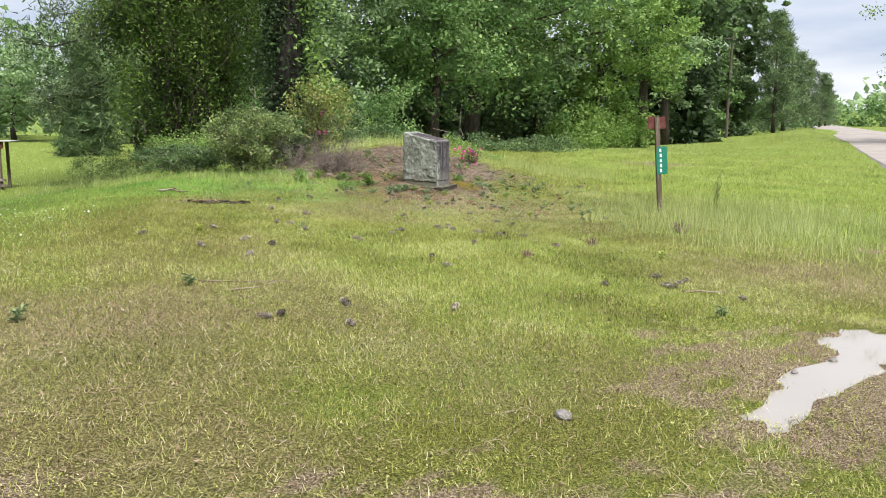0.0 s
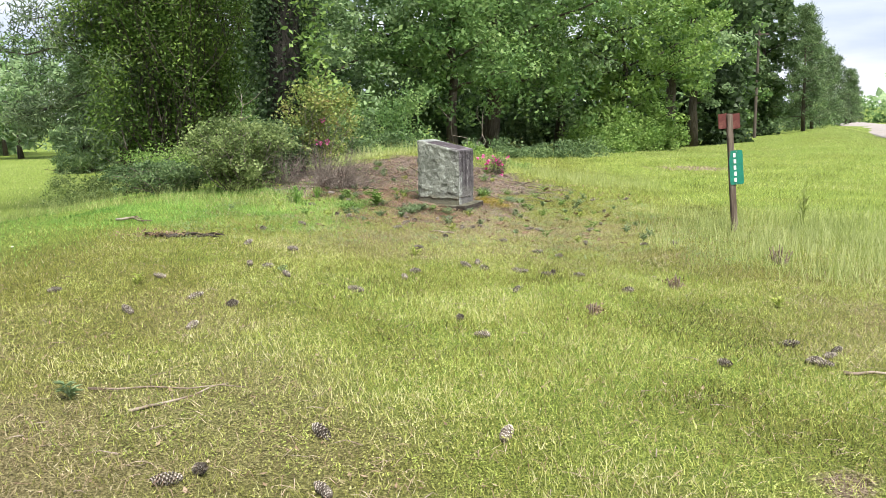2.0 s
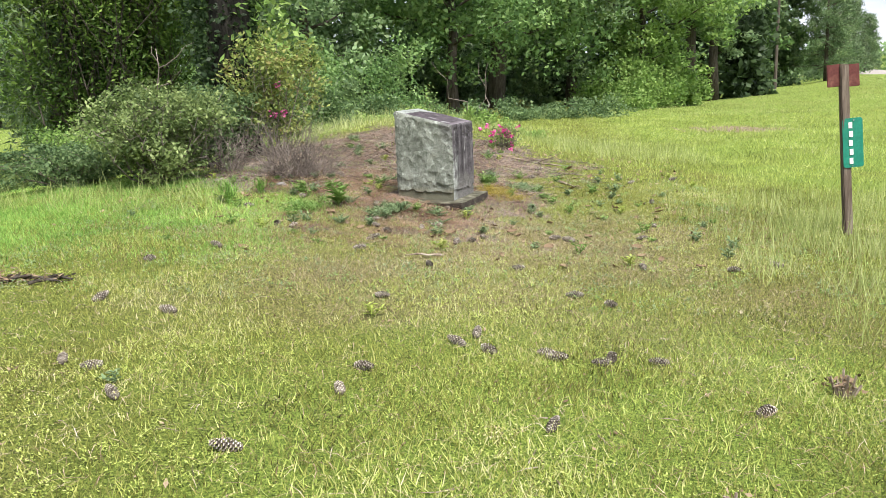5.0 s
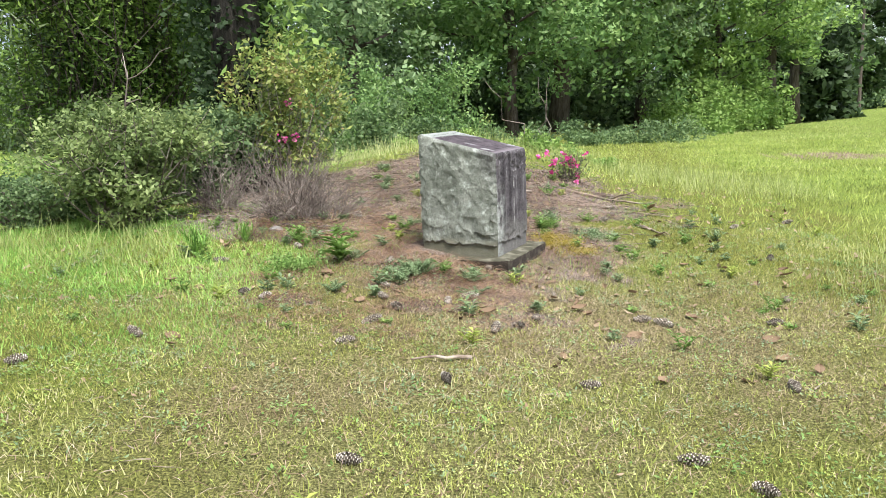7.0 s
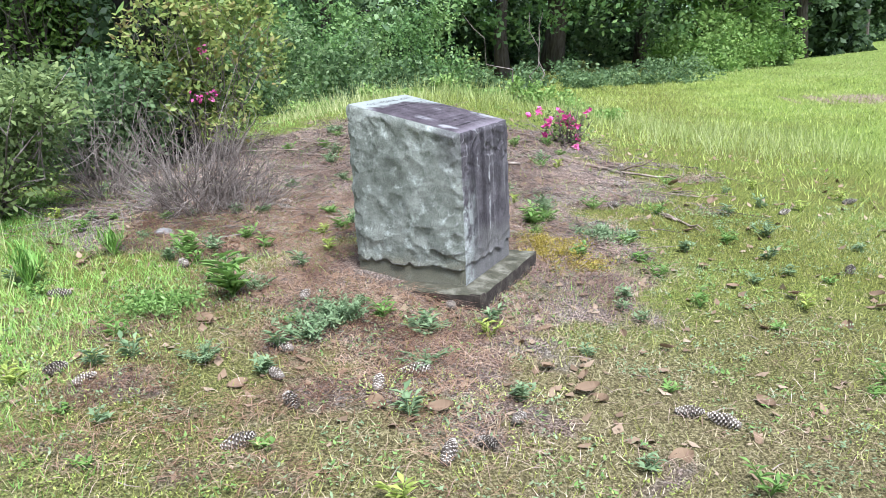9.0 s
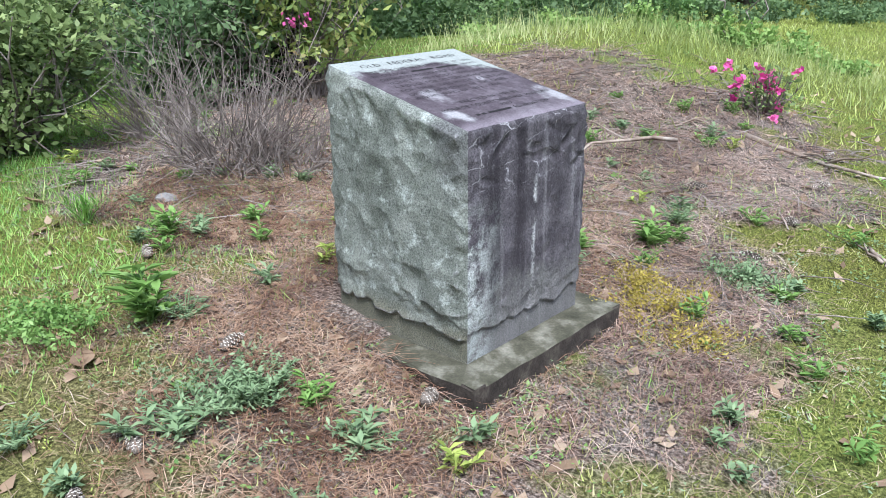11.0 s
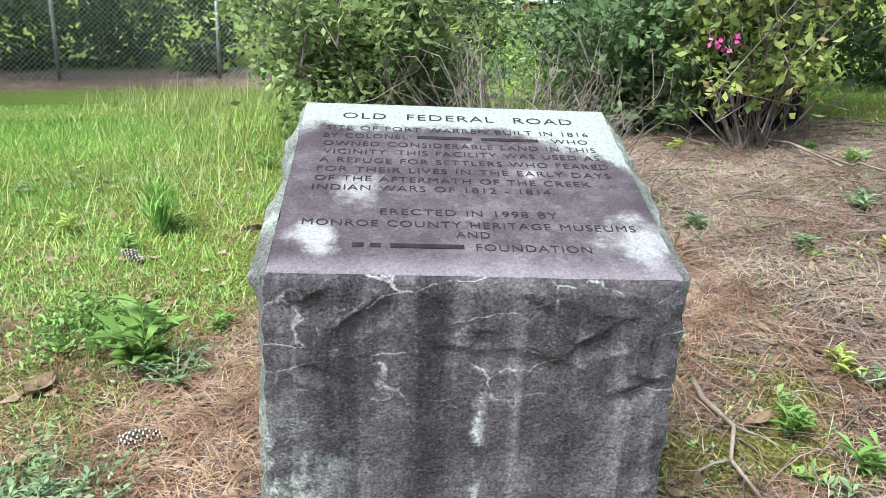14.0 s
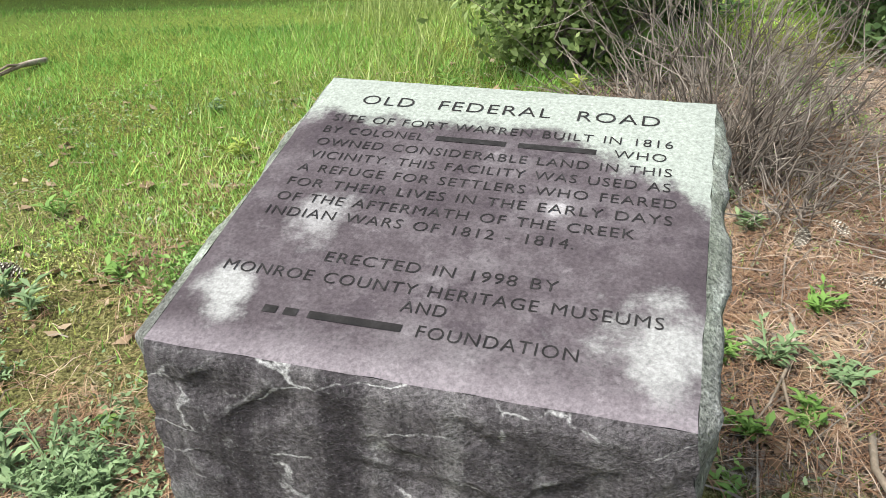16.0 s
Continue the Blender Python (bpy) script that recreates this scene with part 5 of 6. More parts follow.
# ---------- grass ----------
def blades(name, x, y, hgt, wid, mat, label, seed, leanf=0.5, cat="grass"):
    r = np.random.default_rng(seed)
    k = len(x)
    z = height(x, y)
    base = np.stack([x, y, z - 0.004], 1)
    a = r.random(k) * 2 * math.pi
    s = np.stack([np.cos(a), np.sin(a), np.zeros(k)], 1)
    b = r.random(k) * 2 * math.pi
    ln = leanf * (0.3 + r.random(k))
    tip = base + np.stack([np.cos(b) * ln * hgt, np.sin(b) * ln * hgt, hgt * (0.55 + 0.5 * r.random(k))], 1)
    wid = np.broadcast_to(np.asarray(wid, float), (k,))[:, None]
    o = fast_mesh(name, np.stack([base - s * wid / 2, base + s * wid / 2, tip], 1), 3, mat)
    return tagged(o, label, cat, kind="stuff")


def scatter(n_, x0, x1, y0, y1, r, keep):
    x, y = x0 + (x1 - x0) * r.random(n_), y0 + (y1 - y0) * r.random(n_)
    k = r.random(n_) < keep(x, y)
    return x[k], y[k]


def clear(x, y):
    """No growth under the stone's slab, in the water or on the road."""
    c, s = math.cos(radians(ST_ANG)), math.sin(radians(ST_ANG))
    lx, ly = (x - 0.026) * c + (y - 14.316) * s, -(x - 0.026) * s + (y - 14.316) * c
    inside = (lx > -0.11) & (lx < 0.75) & (ly > -0.12) & (ly < 0.74)
    wet = puddle_depth(x, y) > 0.12
    road_d = (x - 13.7) * rn[0] + (y - 26.5) * rn[1]
    return 1.0 * ~(inside | (wet & (np.abs(x - 2.7) < 1.5) & (np.abs(y - 5.5) < 1.5)) | ((road_d > -0.1) & (road_d < 6.8)))


def inner(x, y):
    """Fades the fine lawn out at its borders."""
    return sstep(-4.2, -2.8, x - 1.5 * sstep(11.5, 13.5, y)) * sstep(5.2, 3.8, x) * sstep(17.2, 16.0, y)


def cover(x, y):
    return clear(x, y) * (1 - 0.78 * straw_mask(x, y)) * (1 - 0.55 * mud_mask(x, y))


r_ = np.random.default_rng(101)
x, y = scatter(560000, -4.2, 5.2, 2.2, 17.2, r_, lambda x, y: inner(x, y) * cover(x, y) * (1 - 0.6 * dry_mask(x, y)) * (0.35 + 0.6 * np.clip(ripple(x * 1.7, y * 1.7) + 0.5, 0, 1)))
blades("grass", x, y, 0.018 + 0.036 * r_.random(len(x)) ** 1.5 + 0.02 * lush_mask(x, y), 0.0055, M_GRASS, "short mown yellow-green grass", 102, 0.6)
x, y = scatter(260000, -4.5, 4.6, 2.2, 17, r_, lambda x, y: cover(x, y) * lush_mask(x, y) * (1 - 0.75 * dry_mask(x, y)) * 0.85)
blades("grass", x, y, 0.02 + 0.04 * r_.random(len(x)) ** 1.5, 0.006, M_GRASS_LUSH, "lush green grass patches in the lawn", 103, 0.8)
x, y = scatter(230000, -4.2, 4.8, 2.2, 16.8, r_, lambda x, y: clear(x, y) * inner(x, y) * (1 - 0.5 * straw_mask(x, y)) * (0.14 + 0.86 * dry_mask(x, y)) * (1 - 0.4 * mud_mask(x, y)))
blades("grass", x, y, 0.012 + 0.032 * r_.random(len(x)), 0.0052, M_GRASS_DRY, "dry straw-coloured grass thatch", 104, 1.1)
x, y = scatter(230000, -14, 16, 5, 34, r_, lambda x, y: cover(x, y) * (1 - inner(x, y)) * np.exp(-((x / 14) ** 2)) * 0.9 * sstep(-11.4, -10.2, x))
yard = x < -2.0 + 0.8 * ripple(x, y)
blades("grass", x[~yard], y[~yard], 0.04 + 0.07 * r_.random((~yard).sum()), 0.010, M_GRASS_LUSH, "yellow-green grass of the verge", 105, 0.7)
blades("grass", x[yard], y[yard], 0.02 + 0.034 * r_.random(yard.sum()), 0.010, M_GRASS_YARD, "bright green grass of the yard", 110, 0.7)
x, y = scatter(120000, -4.8, -0.4, 11.5, 16.4, r_, lambda x, y: cover(x, y) * sstep(-0.7, -2.0, x) * sstep(11.5, 13.0, y) * np.clip(0.6 + ripple(x * 1.4, y * 1.4), 0.2, 1))
blades("grass", x, y, 0.02 + 0.05 * r_.random(len(x)) ** 1.5, 0.006, M_GRASS_YARD, "bright green grass beside the shrubs", 121, 0.7)
x, y = scatter(120000, -35, 34, 20, 80, r_, lambda x, y: clear(x, y) * (1 - 0.95 * mud_mask(x, y)) * np.clip(1.25 - (y - 20) / 75, 0.3, 1))
blades("grass", x, y, 0.04 + 0.07 * r_.random(len(x)), 0.022, M_GRASS_TALL, "rough grass of the far field", 106, 0.6)
x, y = scatter(60000, 2.2, 7.5, 9.6, 16.0, r_, lambda x, y: cover(x, y) * np.clip(1.25 - np.hypot((x - 4.5) / 2.4, (y - 12.8) / 2.9), 0, 1) * np.clip(0.5 + ripple(x * 2, y * 2), 0.08, 1))
blades("tall_grass", x, y, 0.12 + 0.24 * r_.random(len(x)) ** 1.3, 0.006, M_GRASS_TALL, "tall unmown grass round the sign post", 107, 0.35)
x, y = scatter(9000, -2.8, 4.0, 19.2, 22.5, r_, lambda x, y: 0.8 + 0 * x)
blades("tall_grass", x, y, 0.08 + 0.32 * r_.random(len(x)) ** 2.5, 0.008, M_GRASS_TALL, "tall grass and seed heads on the mound", 108, 0.4)
x, y = scatter(9000, -7.5, -2.2, 13.2, 17.5, r_, lambda x, y: np.clip(1.1 - np.abs(y - (14.4 - 0.12 * (x + 4))) / 0.8, 0, 1))
blades("tall_grass", x, y, 0.10 + 0.22 * r_.random(len(x)) ** 1.5, 0.007, M_GRASS_TALL, "taller grass below the shrubs", 109, 0.5)

# fallen pine straw
def straw(name, n_, x0, x1, y0, y1, keep, label, seed, ln=0.15, mat=None):
    r = np.random.default_rng(seed)
    x, y = scatter(n_, x0, x1, y0, y1, r, keep)
    a = r.random(len(x)) * 2 * math.pi
    d = np.stack([np.cos(a), np.sin(a), 0.05 + 0.12 * r.random(len(x))], 1)
    c = np.stack([x, y, height(x, y) + 0.003 + 0.02 * r.random(len(x))], 1)
    L_ = (ln * (0.5 + 0.7 * r.random(len(x))))[:, None]
    s = np.stack([-np.sin(a), np.cos(a), np.zeros(len(x))], 1) * 0.0012
    bend = np.stack([np.zeros(len(x)), np.zeros(len(x)), 0.012 * r.random(len(x))], 1)
    o = fast_mesh(name, np.stack([c - s, c + d * L_ / 2 + bend - s, c + d * L_ * np.array([1, 1, 0.2]), c + d * L_ / 2 + bend + s], 1), 4, mat or M_STRAW)
    return tagged(o, label, "pine straw", kind="stuff")


straw("pine_straw", 85000, -2.2, 1.5, 12.6, 16.2, lambda x, y: clear(x, y) * np.clip(straw_mask(x, y), 0, 1) * sstep(0.5, -0.1, x), "reddish fallen pine straw round the stone", 111, 0.15, M_STRAW_RED)
straw("pine_straw", 115000, -4.0, 2.6, 14.0, 19.8, lambda x, y: clear(x, y) * np.clip(straw_mask(x, y), 0, 1) ** 1.3 * np.maximum(sstep(-0.1, 0.5, x), sstep(15.2, 16.0, y)), "pine straw over the low mound", 112, 0.2)
straw("pine_straw", 26000, -3.5, 4.2, 3.0, 15, lambda x, y: clear(x, y) * 0.5, "scattered pine needles in the lawn", 113)
straw("grey_straw", 34000, -2.2, 2.6, 14.2, 18.2, lambda x, y: clear(x, y) * np.clip(straw_mask(x, y), 0, 1) * np.clip(0.45 + 0.9 * ripple(x * 2.6 + 3, y * 2.6), 0, 1), "weathered grey pine straw on the reddish straw", 124, 0.13, M_TWIG)
x, y = scatter(20000, -2.2, 2.6, 14.4, 17.2, np.random.default_rng(125), lambda x, y: clear(x, y) * np.clip(straw_mask(x, y), 0, 1) * np.clip(0.15 + 1.1 * ripple(x * 2.1 + 8, y * 2.1), 0, 1))
blades("grass", x, y, 0.02 + 0.05 * np.random.default_rng(126).random(len(x)) ** 2, 0.005, M_GRASS_YARD, "sparse green grass growing through pine straw", 127, 0.8)
straw("pine_straw", 26000, -12.3, -10.6, 7, 17, lambda x, y: sstep(-10.6, -11.6, x) * 0.9, "brown pine straw along the fence", 114, 0.25)


def litter(name, n_, x0, x1, y0, y1, keep, label, seed, ln, rad, mat):
    """Countless thin twigs lying every way."""
    r = np.random.default_rng(seed)
    x, y = scatter(n_, x0, x1, y0, y1, r, keep)
    V, F = [], []
    for i in range(len(x)):
        a, L_ = r.random() * 6.283, ln * (0.3 + r.random())
        z = gz(x[i], y[i]) + 0.006
        x2, y2 = x[i] + math.cos(a) * L_, y[i] + math.sin(a) * L_
        z2 = gz(x2, y2) + 0.006 + 0.12 * L_ * r.random()
        xm, ym, zm = (x[i] + x2) / 2 + r.normal() * L_ * 0.06, (y[i] + y2) / 2 + r.normal() * L_ * 0.06, (z + z2) / 2 + 0.02 * r.random()
        v, f = tube_verts([(x[i], y[i], z), (xm, ym, zm), (x2, y2, z2)], [rad * (0.5 + r.random()), rad * 0.7, rad * 0.3], 3)
        o = len(V)
        V += v
        F += [tuple(k + o for k in q) for q in f]
    return tagged(link_mesh(name, V, F, mat), label, "twigs", kind="stuff")


litter("twig_litter", 4000, -3.2, 3.2, 15.2, 19.8, lambda x, y: np.clip(straw_mask(x, y), 0, 1), "grey-brown twig litter on the mound", 115, 0.32, 0.0042, M_TWIG)
litter("twig_litter", 500, -3.0, 3.2, 4.0, 15.2, lambda x, y: clear(x, y) * 0.7, "small brown twigs in the lawn", 116, 0.10, 0.0028, M_STICK)

# dead leaves
r_ = np.random.default_rng(120)
x, y = scatter(4200, -3.5, 3.2, 13.0, 19.5, r_, lambda x, y: clear(x, y) * (0.25 + 0.7 * straw_mask(x, y)))
o = fast_mesh("dead_leaves", leaf_quads(np.stack([x, y, height(x, y) + 0.012], 1), 0.03 + 0.05 * r_.random(len(x)), 0.6, 0.92, r_), 4, M_DEADLEAF)
tagged(o, "curled brown dead leaves on the straw", "dead leaves", kind="stuff")
leaf_bm = bmesh.new()
rows_ = [[leaf_bm.verts.new((u_ * 0.09, w_ * 0.032 * math.sin(math.pi * min(0.97, 0.06 + 0.9 * u_)), 0.012 * abs(w_) + 0.02 * (u_ - 0.5) ** 2)) for w_ in (-1, 0, 1)] for u_ in np.linspace(0, 1, 7)]
for a_, b_ in zip(rows_, rows_[1:]):
    for k in range(2):
        leaf_bm.faces.new((a_[k], b_[k], b_[k + 1], a_[k + 1]))
leaf_me = bpy.data.meshes.new("dead_leaf")
leaf_bm.to_mesh(leaf_me)
leaf_bm.free()
leaf_me.materials.append(M_DEADLEAF)
big_x, big_y = scatter(110, -2.4, 2.4, 12.2, 17.5, r_, lambda x, y: clear(x, y) * 0.7)
for i, (lx_, ly_) in enumerate([(-1.30, 15.09), (-0.03, 16.75), (0.62, 15.4), (-1.45, 15.0)] + list(zip(big_x, big_y))):
    o = new("dead_leaf", leaf_me)
    o.matrix_world = pose(lx_, ly_, gz(lx_, ly_) + 0.012, r_.normal() * 18, r_.normal() * 12, r_.random() * 360) @ Matrix.Diagonal((*[0.6 + 0.6 * r_.random()] * 3, 1))
    tagged(o, "curled brown fallen leaf on straw and grass", "leaf", "fallen leaves")
x, y = scatter(4200, -3.5, 4.5, 2.5, 13.8, r_, lambda x, y: clear(x, y) * (0.35 + 0.6 * dry_mask(x, y)))
o = fast_mesh("dead_leaves", leaf_quads(np.stack([x, y, height(x, y) + 0.015], 1), 0.012 + 0.026 * r_.random(len(x)), 0.5, 0.92, r_), 4, M_DEADLEAF)
tagged(o, "brown leaf litter in the lawn", "dead leaves", kind="stuff")


# low leafy ground cover among the grass and straw
def ground_cover(name, n_, x0, x1, y0, y1, keep, leaf, mat, label, seed):
    r = np.random.default_rng(seed)
    x, y = scatter(n_, x0, x1, y0, y1, r, keep)
    x, y = np.repeat(x, 7) + r.normal(size=len(x) * 7) * leaf * 1.1, np.repeat(y, 7) + r.normal(size=len(y) * 7) * leaf * 1.1
    c = np.stack([x, y, height(x, y) + 0.006 + 0.03 * r.random(len(x))], 1)
    o = fast_mesh(name, leaf_quads(c, leaf * (0.5 + 0.8 * r.random(len(c))), 0.45, 0.8, r), 4, mat)
    return tagged(o, label, "ground cover", kind="stuff")


ground_cover("ground_cover", 5500, -3.2, 3.0, 11.0, 17.0, lambda x, y: clear(x, y) * np.clip(0.35 + 0.9 * ripple(x * 2.2 + 1, y * 2.2), 0, 1), 0.019, M_WEED_GREY, "grey-green leafy ground cover near the stone", 117)
ground_cover("ground_cover", 7500, -3.2, 3.2, 11.0, 19.5, lambda x, y: clear(x, y) * np.clip(0.2 + 0.9 * ripple(x * 1.9 + 4, y * 1.9 + 2), 0, 1), 0.021, M_WEED, "bright green leafy ground cover near the stone", 118)
ground_cover("ground_cover", 16000, -2.6, 3.6, 2.6, 9.5, lambda x, y: clear(x, y) * np.clip(0.3 + 0.8 * ripple(x * 1.5 + 7, y * 1.5), 0, 1), 0.014, M_GRASS, "low clover-like leaves in the lawn", 119)
ground_cover("ground_cover", 26000, -2.8, 3.8, 6.0, 13.5, lambda x, y: clear(x, y) * np.clip(0.3 + 0.8 * ripple(x * 1.9 + 3, y * 1.9 + 5), 0, 1), 0.013, M_GRASS_LUSH, "short clover-like leaves in the lawn", 128)


ground_cover("mud_litter", 5200, -2.4, 4.2, 2.6, 7.5, lambda x, y: clear(x, y) * np.clip(mud_mask(x, y) + 0.1, 0, 1), 0.011, M_DEADLEAF, "brown bits of leaf and bark on the mud", 122)
ground_cover("mud_litter", 5200, -2.4, 4.2, 2.6, 7.5, lambda x, y: clear(x, y) * np.clip(mud_mask(x, y) + 0.05, 0, 1), 0.013, M_GRASS, "thin trodden grass on the mud", 123)


# ---------- weeds ----------
def weed(name, at, tall, wide, mat, label, seed, n_=40, leaf=0.06, upright=0.5, aspect=0.32, group=""):
    """A broad-leaved weed: stems with leaves standing off them."""
    r = np.random.default_rng(seed)
    t = thing(name, Matrix.Translation((at[0], at[1], gz(*at) - 0.005)), label, "weed", group)
    lines, leafs = [], []
    stems = min(14, max(3, n_ // 9))
    for k in range(stems):
        a = k * 2.4 + r.normal() * 0.2
        e = np.array([math.cos(a) * wide * 0.45 * r.random(), math.sin(a) * wide * 0.45 * r.random(), tall * (0.6 + 0.4 * r.random())])
        lines.append(([np.zeros(3), e * 0.5 + np.array([0, 0, 0.01]), e], [0.004, 0.003, 0.0015]))
        for j in range(n_ // stems):
            p = e * (0.15 + 0.85 * (j + 0.5) / (n_ / stems))
            b = r.random() * 2 * math.pi
            d = np.array([math.cos(b), math.sin(b), upright * (0.4 + r.random())])
            d /= np.linalg.norm(d)
            s = np.cross(d, [0, 0, 1])
            s /= np.linalg.norm(s)
            L_ = leaf * (0.6 + 0.7 * r.random())
            up_ = np.cross(s, d)
            leafs += [p, p + d * L_ * 0.5 + s * L_ * aspect / 2 + up_ * L_ * 0.1, p + d * L_ - up_ * L_ * 0.08, p + d * L_ * 0.5 - s * L_ * aspect / 2 + up_ * L_ * 0.1]
    v, f = tubes(lines, 3)
    tagged(link_mesh("stalk", v, f, mat, t), kind="stuff")
    tagged(fast_mesh("leaf_tuft", np.array(leafs), 4, mat, t), kind="stuff")
    return t


weed("broadleaf_weed", (-1.09, 14.12), 0.24, 0.22, M_WEED, "bright broad-leaved weed beside the pine straw", 131, 70, 0.10, 0.6)
weed("spreading_weed", (-0.62, 13.75), 0.10, 0.34, M_WEED_GREY, "low grey-green spreading weed in the straw", 132, 156, 0.026, 0.3, 0.3)
weed("spreading_weed", (-0.95, 13.45), 0.08, 0.32, M_WEED_GREY, "low grey-green spreading weed", 133, 187, 0.026, 0.3, 0.3)
def feathery(name, at, rx, tall, mat, label, seed, n_, leaf):
    """A soft low plant of countless tiny leaves on hair-thin stalks."""
    r = np.random.default_rng(seed)
    t = thing(name, Matrix.Translation((at[0], at[1], gz(*at))), label, "weed")
    tips = np.stack([r.normal(size=60) * rx * 0.5, r.normal(size=60) * rx * 0.5, tall * (0.3 + 0.7 * r.random(60))], 1)
    v, f = tubes([([q * np.array([0.6, 0.6, 0]), q * np.array([0.8, 0.8, 0.5]), q], [0.0016, 0.0012, 0.0008]) for q in tips], 3)
    tagged(link_mesh("stalk", v, f, mat, t), kind="stuff")
    c = tips[r.integers(0, 60, n_)] * (0.55 + 0.45 * r.random((n_, 1))) + r.normal(size=(n_, 3)) * np.array([0.02, 0.02, 0.014])
    c[:, 2] = np.abs(c[:, 2])
    tagged(fast_mesh("leaf_tuft", leaf_quads(c, leaf * (0.6 + 0.8 * r.random(n_)), 0.4, 0.3, r), 4, mat, t), kind="stuff")


feathery("golden_weed", (0.46, 15.16), 0.24, 0.13, M_MOSS, "golden yellow feathery weed by the plinth", 134, 1500, 0.015)
feathery("golden_weed", (0.62, 14.98), 0.18, 0.08, M_MOSS, "low golden feathery weed by the plinth", 135, 800, 0.014)
feathery("golden_weed", (0.36, 15.38), 0.14, 0.09, M_MOSS, "small golden feathery weed behind the plinth", 138, 500, 0.014)
feathery("feathery_weed", (-0.55, 13.85), 0.24, 0.09, M_WEED_GREY, "soft green feathery weed in the straw", 139, 1100, 0.022)
feathery("feathery_weed", (-1.35, 13.95), 0.22, 0.12, M_WEED, "soft green feathery weed beside the straw", 155, 1200, 0.024)
feathery("feathery_weed", (0.75, 15.6), 0.2, 0.09, M_WEED_GREY, "soft grey-green weed on the straw", 156, 1000, 0.022)
weed("spreading_weed", (-0.49, 13.94), 0.1, 0.36, M_WEED_GREY, "low grey-green weed patch in the straw", 600, 457, 0.026, 0.35, 0.3)
weed("broadleaf_weed", (0.05, 15.55), 0.1, 0.2, M_WEED, "bright green weed in the straw behind the stone", 601, 70, 0.05, 0.5)
weed("broadleaf_weed", (0.32, 15.76), 0.14, 0.26, M_WEED, "bright green leafy weed in the straw", 602, 90, 0.06, 0.5)
weed("grass_tuft", (-2.2, 14.2), 0.2, 0.3, M_GRASS_YARD, "tall bright green grass tuft", 603, 150, 0.13, 2.2, 0.06)
weed("grass_tuft", (-2.02, 14.72), 0.14, 0.26, M_GRASS_YARD, "bright green grass tuft near the straw", 604, 120, 0.1, 2.0, 0.06)
weed("broadleaf_weed", (-0.27, 15.7), 0.12, 0.12, M_WEED, "small bright weed beside the stone", 605, 40, 0.05, 0.8)
weed("broadleaf_weed", (-0.09, 15.8), 0.11, 0.18, M_WEED, "small green weed in the straw", 606, 60, 0.05, 0.6)
weed("spreading_weed", (-0.48, 13.87), 0.12, 0.4, M_WEED_GREY, "dense feathery green weed patch near the plinth", 607, 540, 0.026, 0.6, 0.3)
weed("spreading_weed", (-1.0, 14.2), 0.1, 0.3, M_WEED_GREY, "grey-green weed patch near the plinth", 608, 195, 0.026, 0.4, 0.3)
weed("broadleaf_weed", (-1.6, 14.78), 0.13, 0.24, M_WEED, "leafy green weed among dry grass", 609, 90, 0.06, 0.6)
weed("spreading_weed", (0.4, 16.07), 0.12, 0.3, M_WEED_GREY, "grey-green weed on the mulch", 610, 270, 0.026, 0.5, 0.3)
weed("spreading_weed", (-0.12, 13.9), 0.07, 0.34, M_WEED_GREY, "flat pale green weed in the lawn", 611, 221, 0.026, 0.2, 0.3)
weed("spreading_weed", (-0.08, 13.6), 0.06, 0.34, M_WEED_GREY, "flat pale green weed mat in the lawn", 612, 221, 0.026, 0.2, 0.3)
weed("spreading_weed", (0.35, 15.55), 0.09, 0.25, M_WEED, "green weed behind the plinth corner", 136, 124, 0.026, 0.4, 0.3)
for k, (wx, wy) in enumerate(((0.9, 15.5), (-1.46, 15.64), (0.75, 16.3), (-0.82, 15.48), (-1.0, 15.68), (-0.74, 15.62), (-0.86, 15.36), (-1.62, 15.6), (-0.62, 15.5), (-0.35, 16.1))):
    weed("broadleaf_weed", (wx, wy), 0.07 + 0.012 * (k % 4), 0.18 + 0.02 * (k % 3), (M_WEED, M_WEED_GREY)[k % 2], "small fresh green weed growing in pine straw", 620 + k, 70, 0.042, 0.5)
r_ = np.random.default_rng(660)
fresh = [weed("broadleaf_weed", (0.95 + 0.3 * k, 15.2 + 0.25 * k), 0.06 + 0.02 * k, 0.15 + 0.03 * k, (M_WEED, M_WEED_GREY)[k % 2], "fresh green weed growing through pine straw", 661 + k, 60, 0.036 + 0.004 * k, 0.5, 0.36, "weeds in the pine straw") for k in range(4)]
x, y = scatter(120, -2.4, 2.3, 13.0, 18.2, r_, lambda x, y: clear(x, y) * np.clip(straw_mask(x, y) + 0.06, 0, 1) * (1 - 0.8 * sstep(0.5, 0.2, np.hypot(x - 0.1, y - 14.5) - 0.3)) * 0.7)
for i in range(len(x)):
    copy_thing(fresh[i % 4], pose(x[i], y[i], gz(x[i], y[i]) - 0.004, 0, 0, r_.random() * 360))
weed("tall_weed", (4.54, 14.01), 0.70, 0.24, M_GRASS_TALL, "tall leggy weed standing in long grass", 137, 60, 0.14, 1.6, 0.12)
kinds = [weed("small_weed", (-30, -30 - k), 0.04 + 0.02 * k, 0.10 + 0.03 * k, (M_WEED, M_WEED_GREY, M_GRASS_LUSH)[k % 3], "small low weed in the lawn", 140 + k, 34, 0.035 + 0.005 * k, 0.5, group="small weeds in the lawn") for k in range(5)]
r_ = np.random.default_rng(150)
x, y = scatter(520, -3.0, 3.0, 3.5, 17.5, r_, lambda x, y: clear(x, y) * (0.04 + 0.55 * sstep(12.2, 14.0, y)))
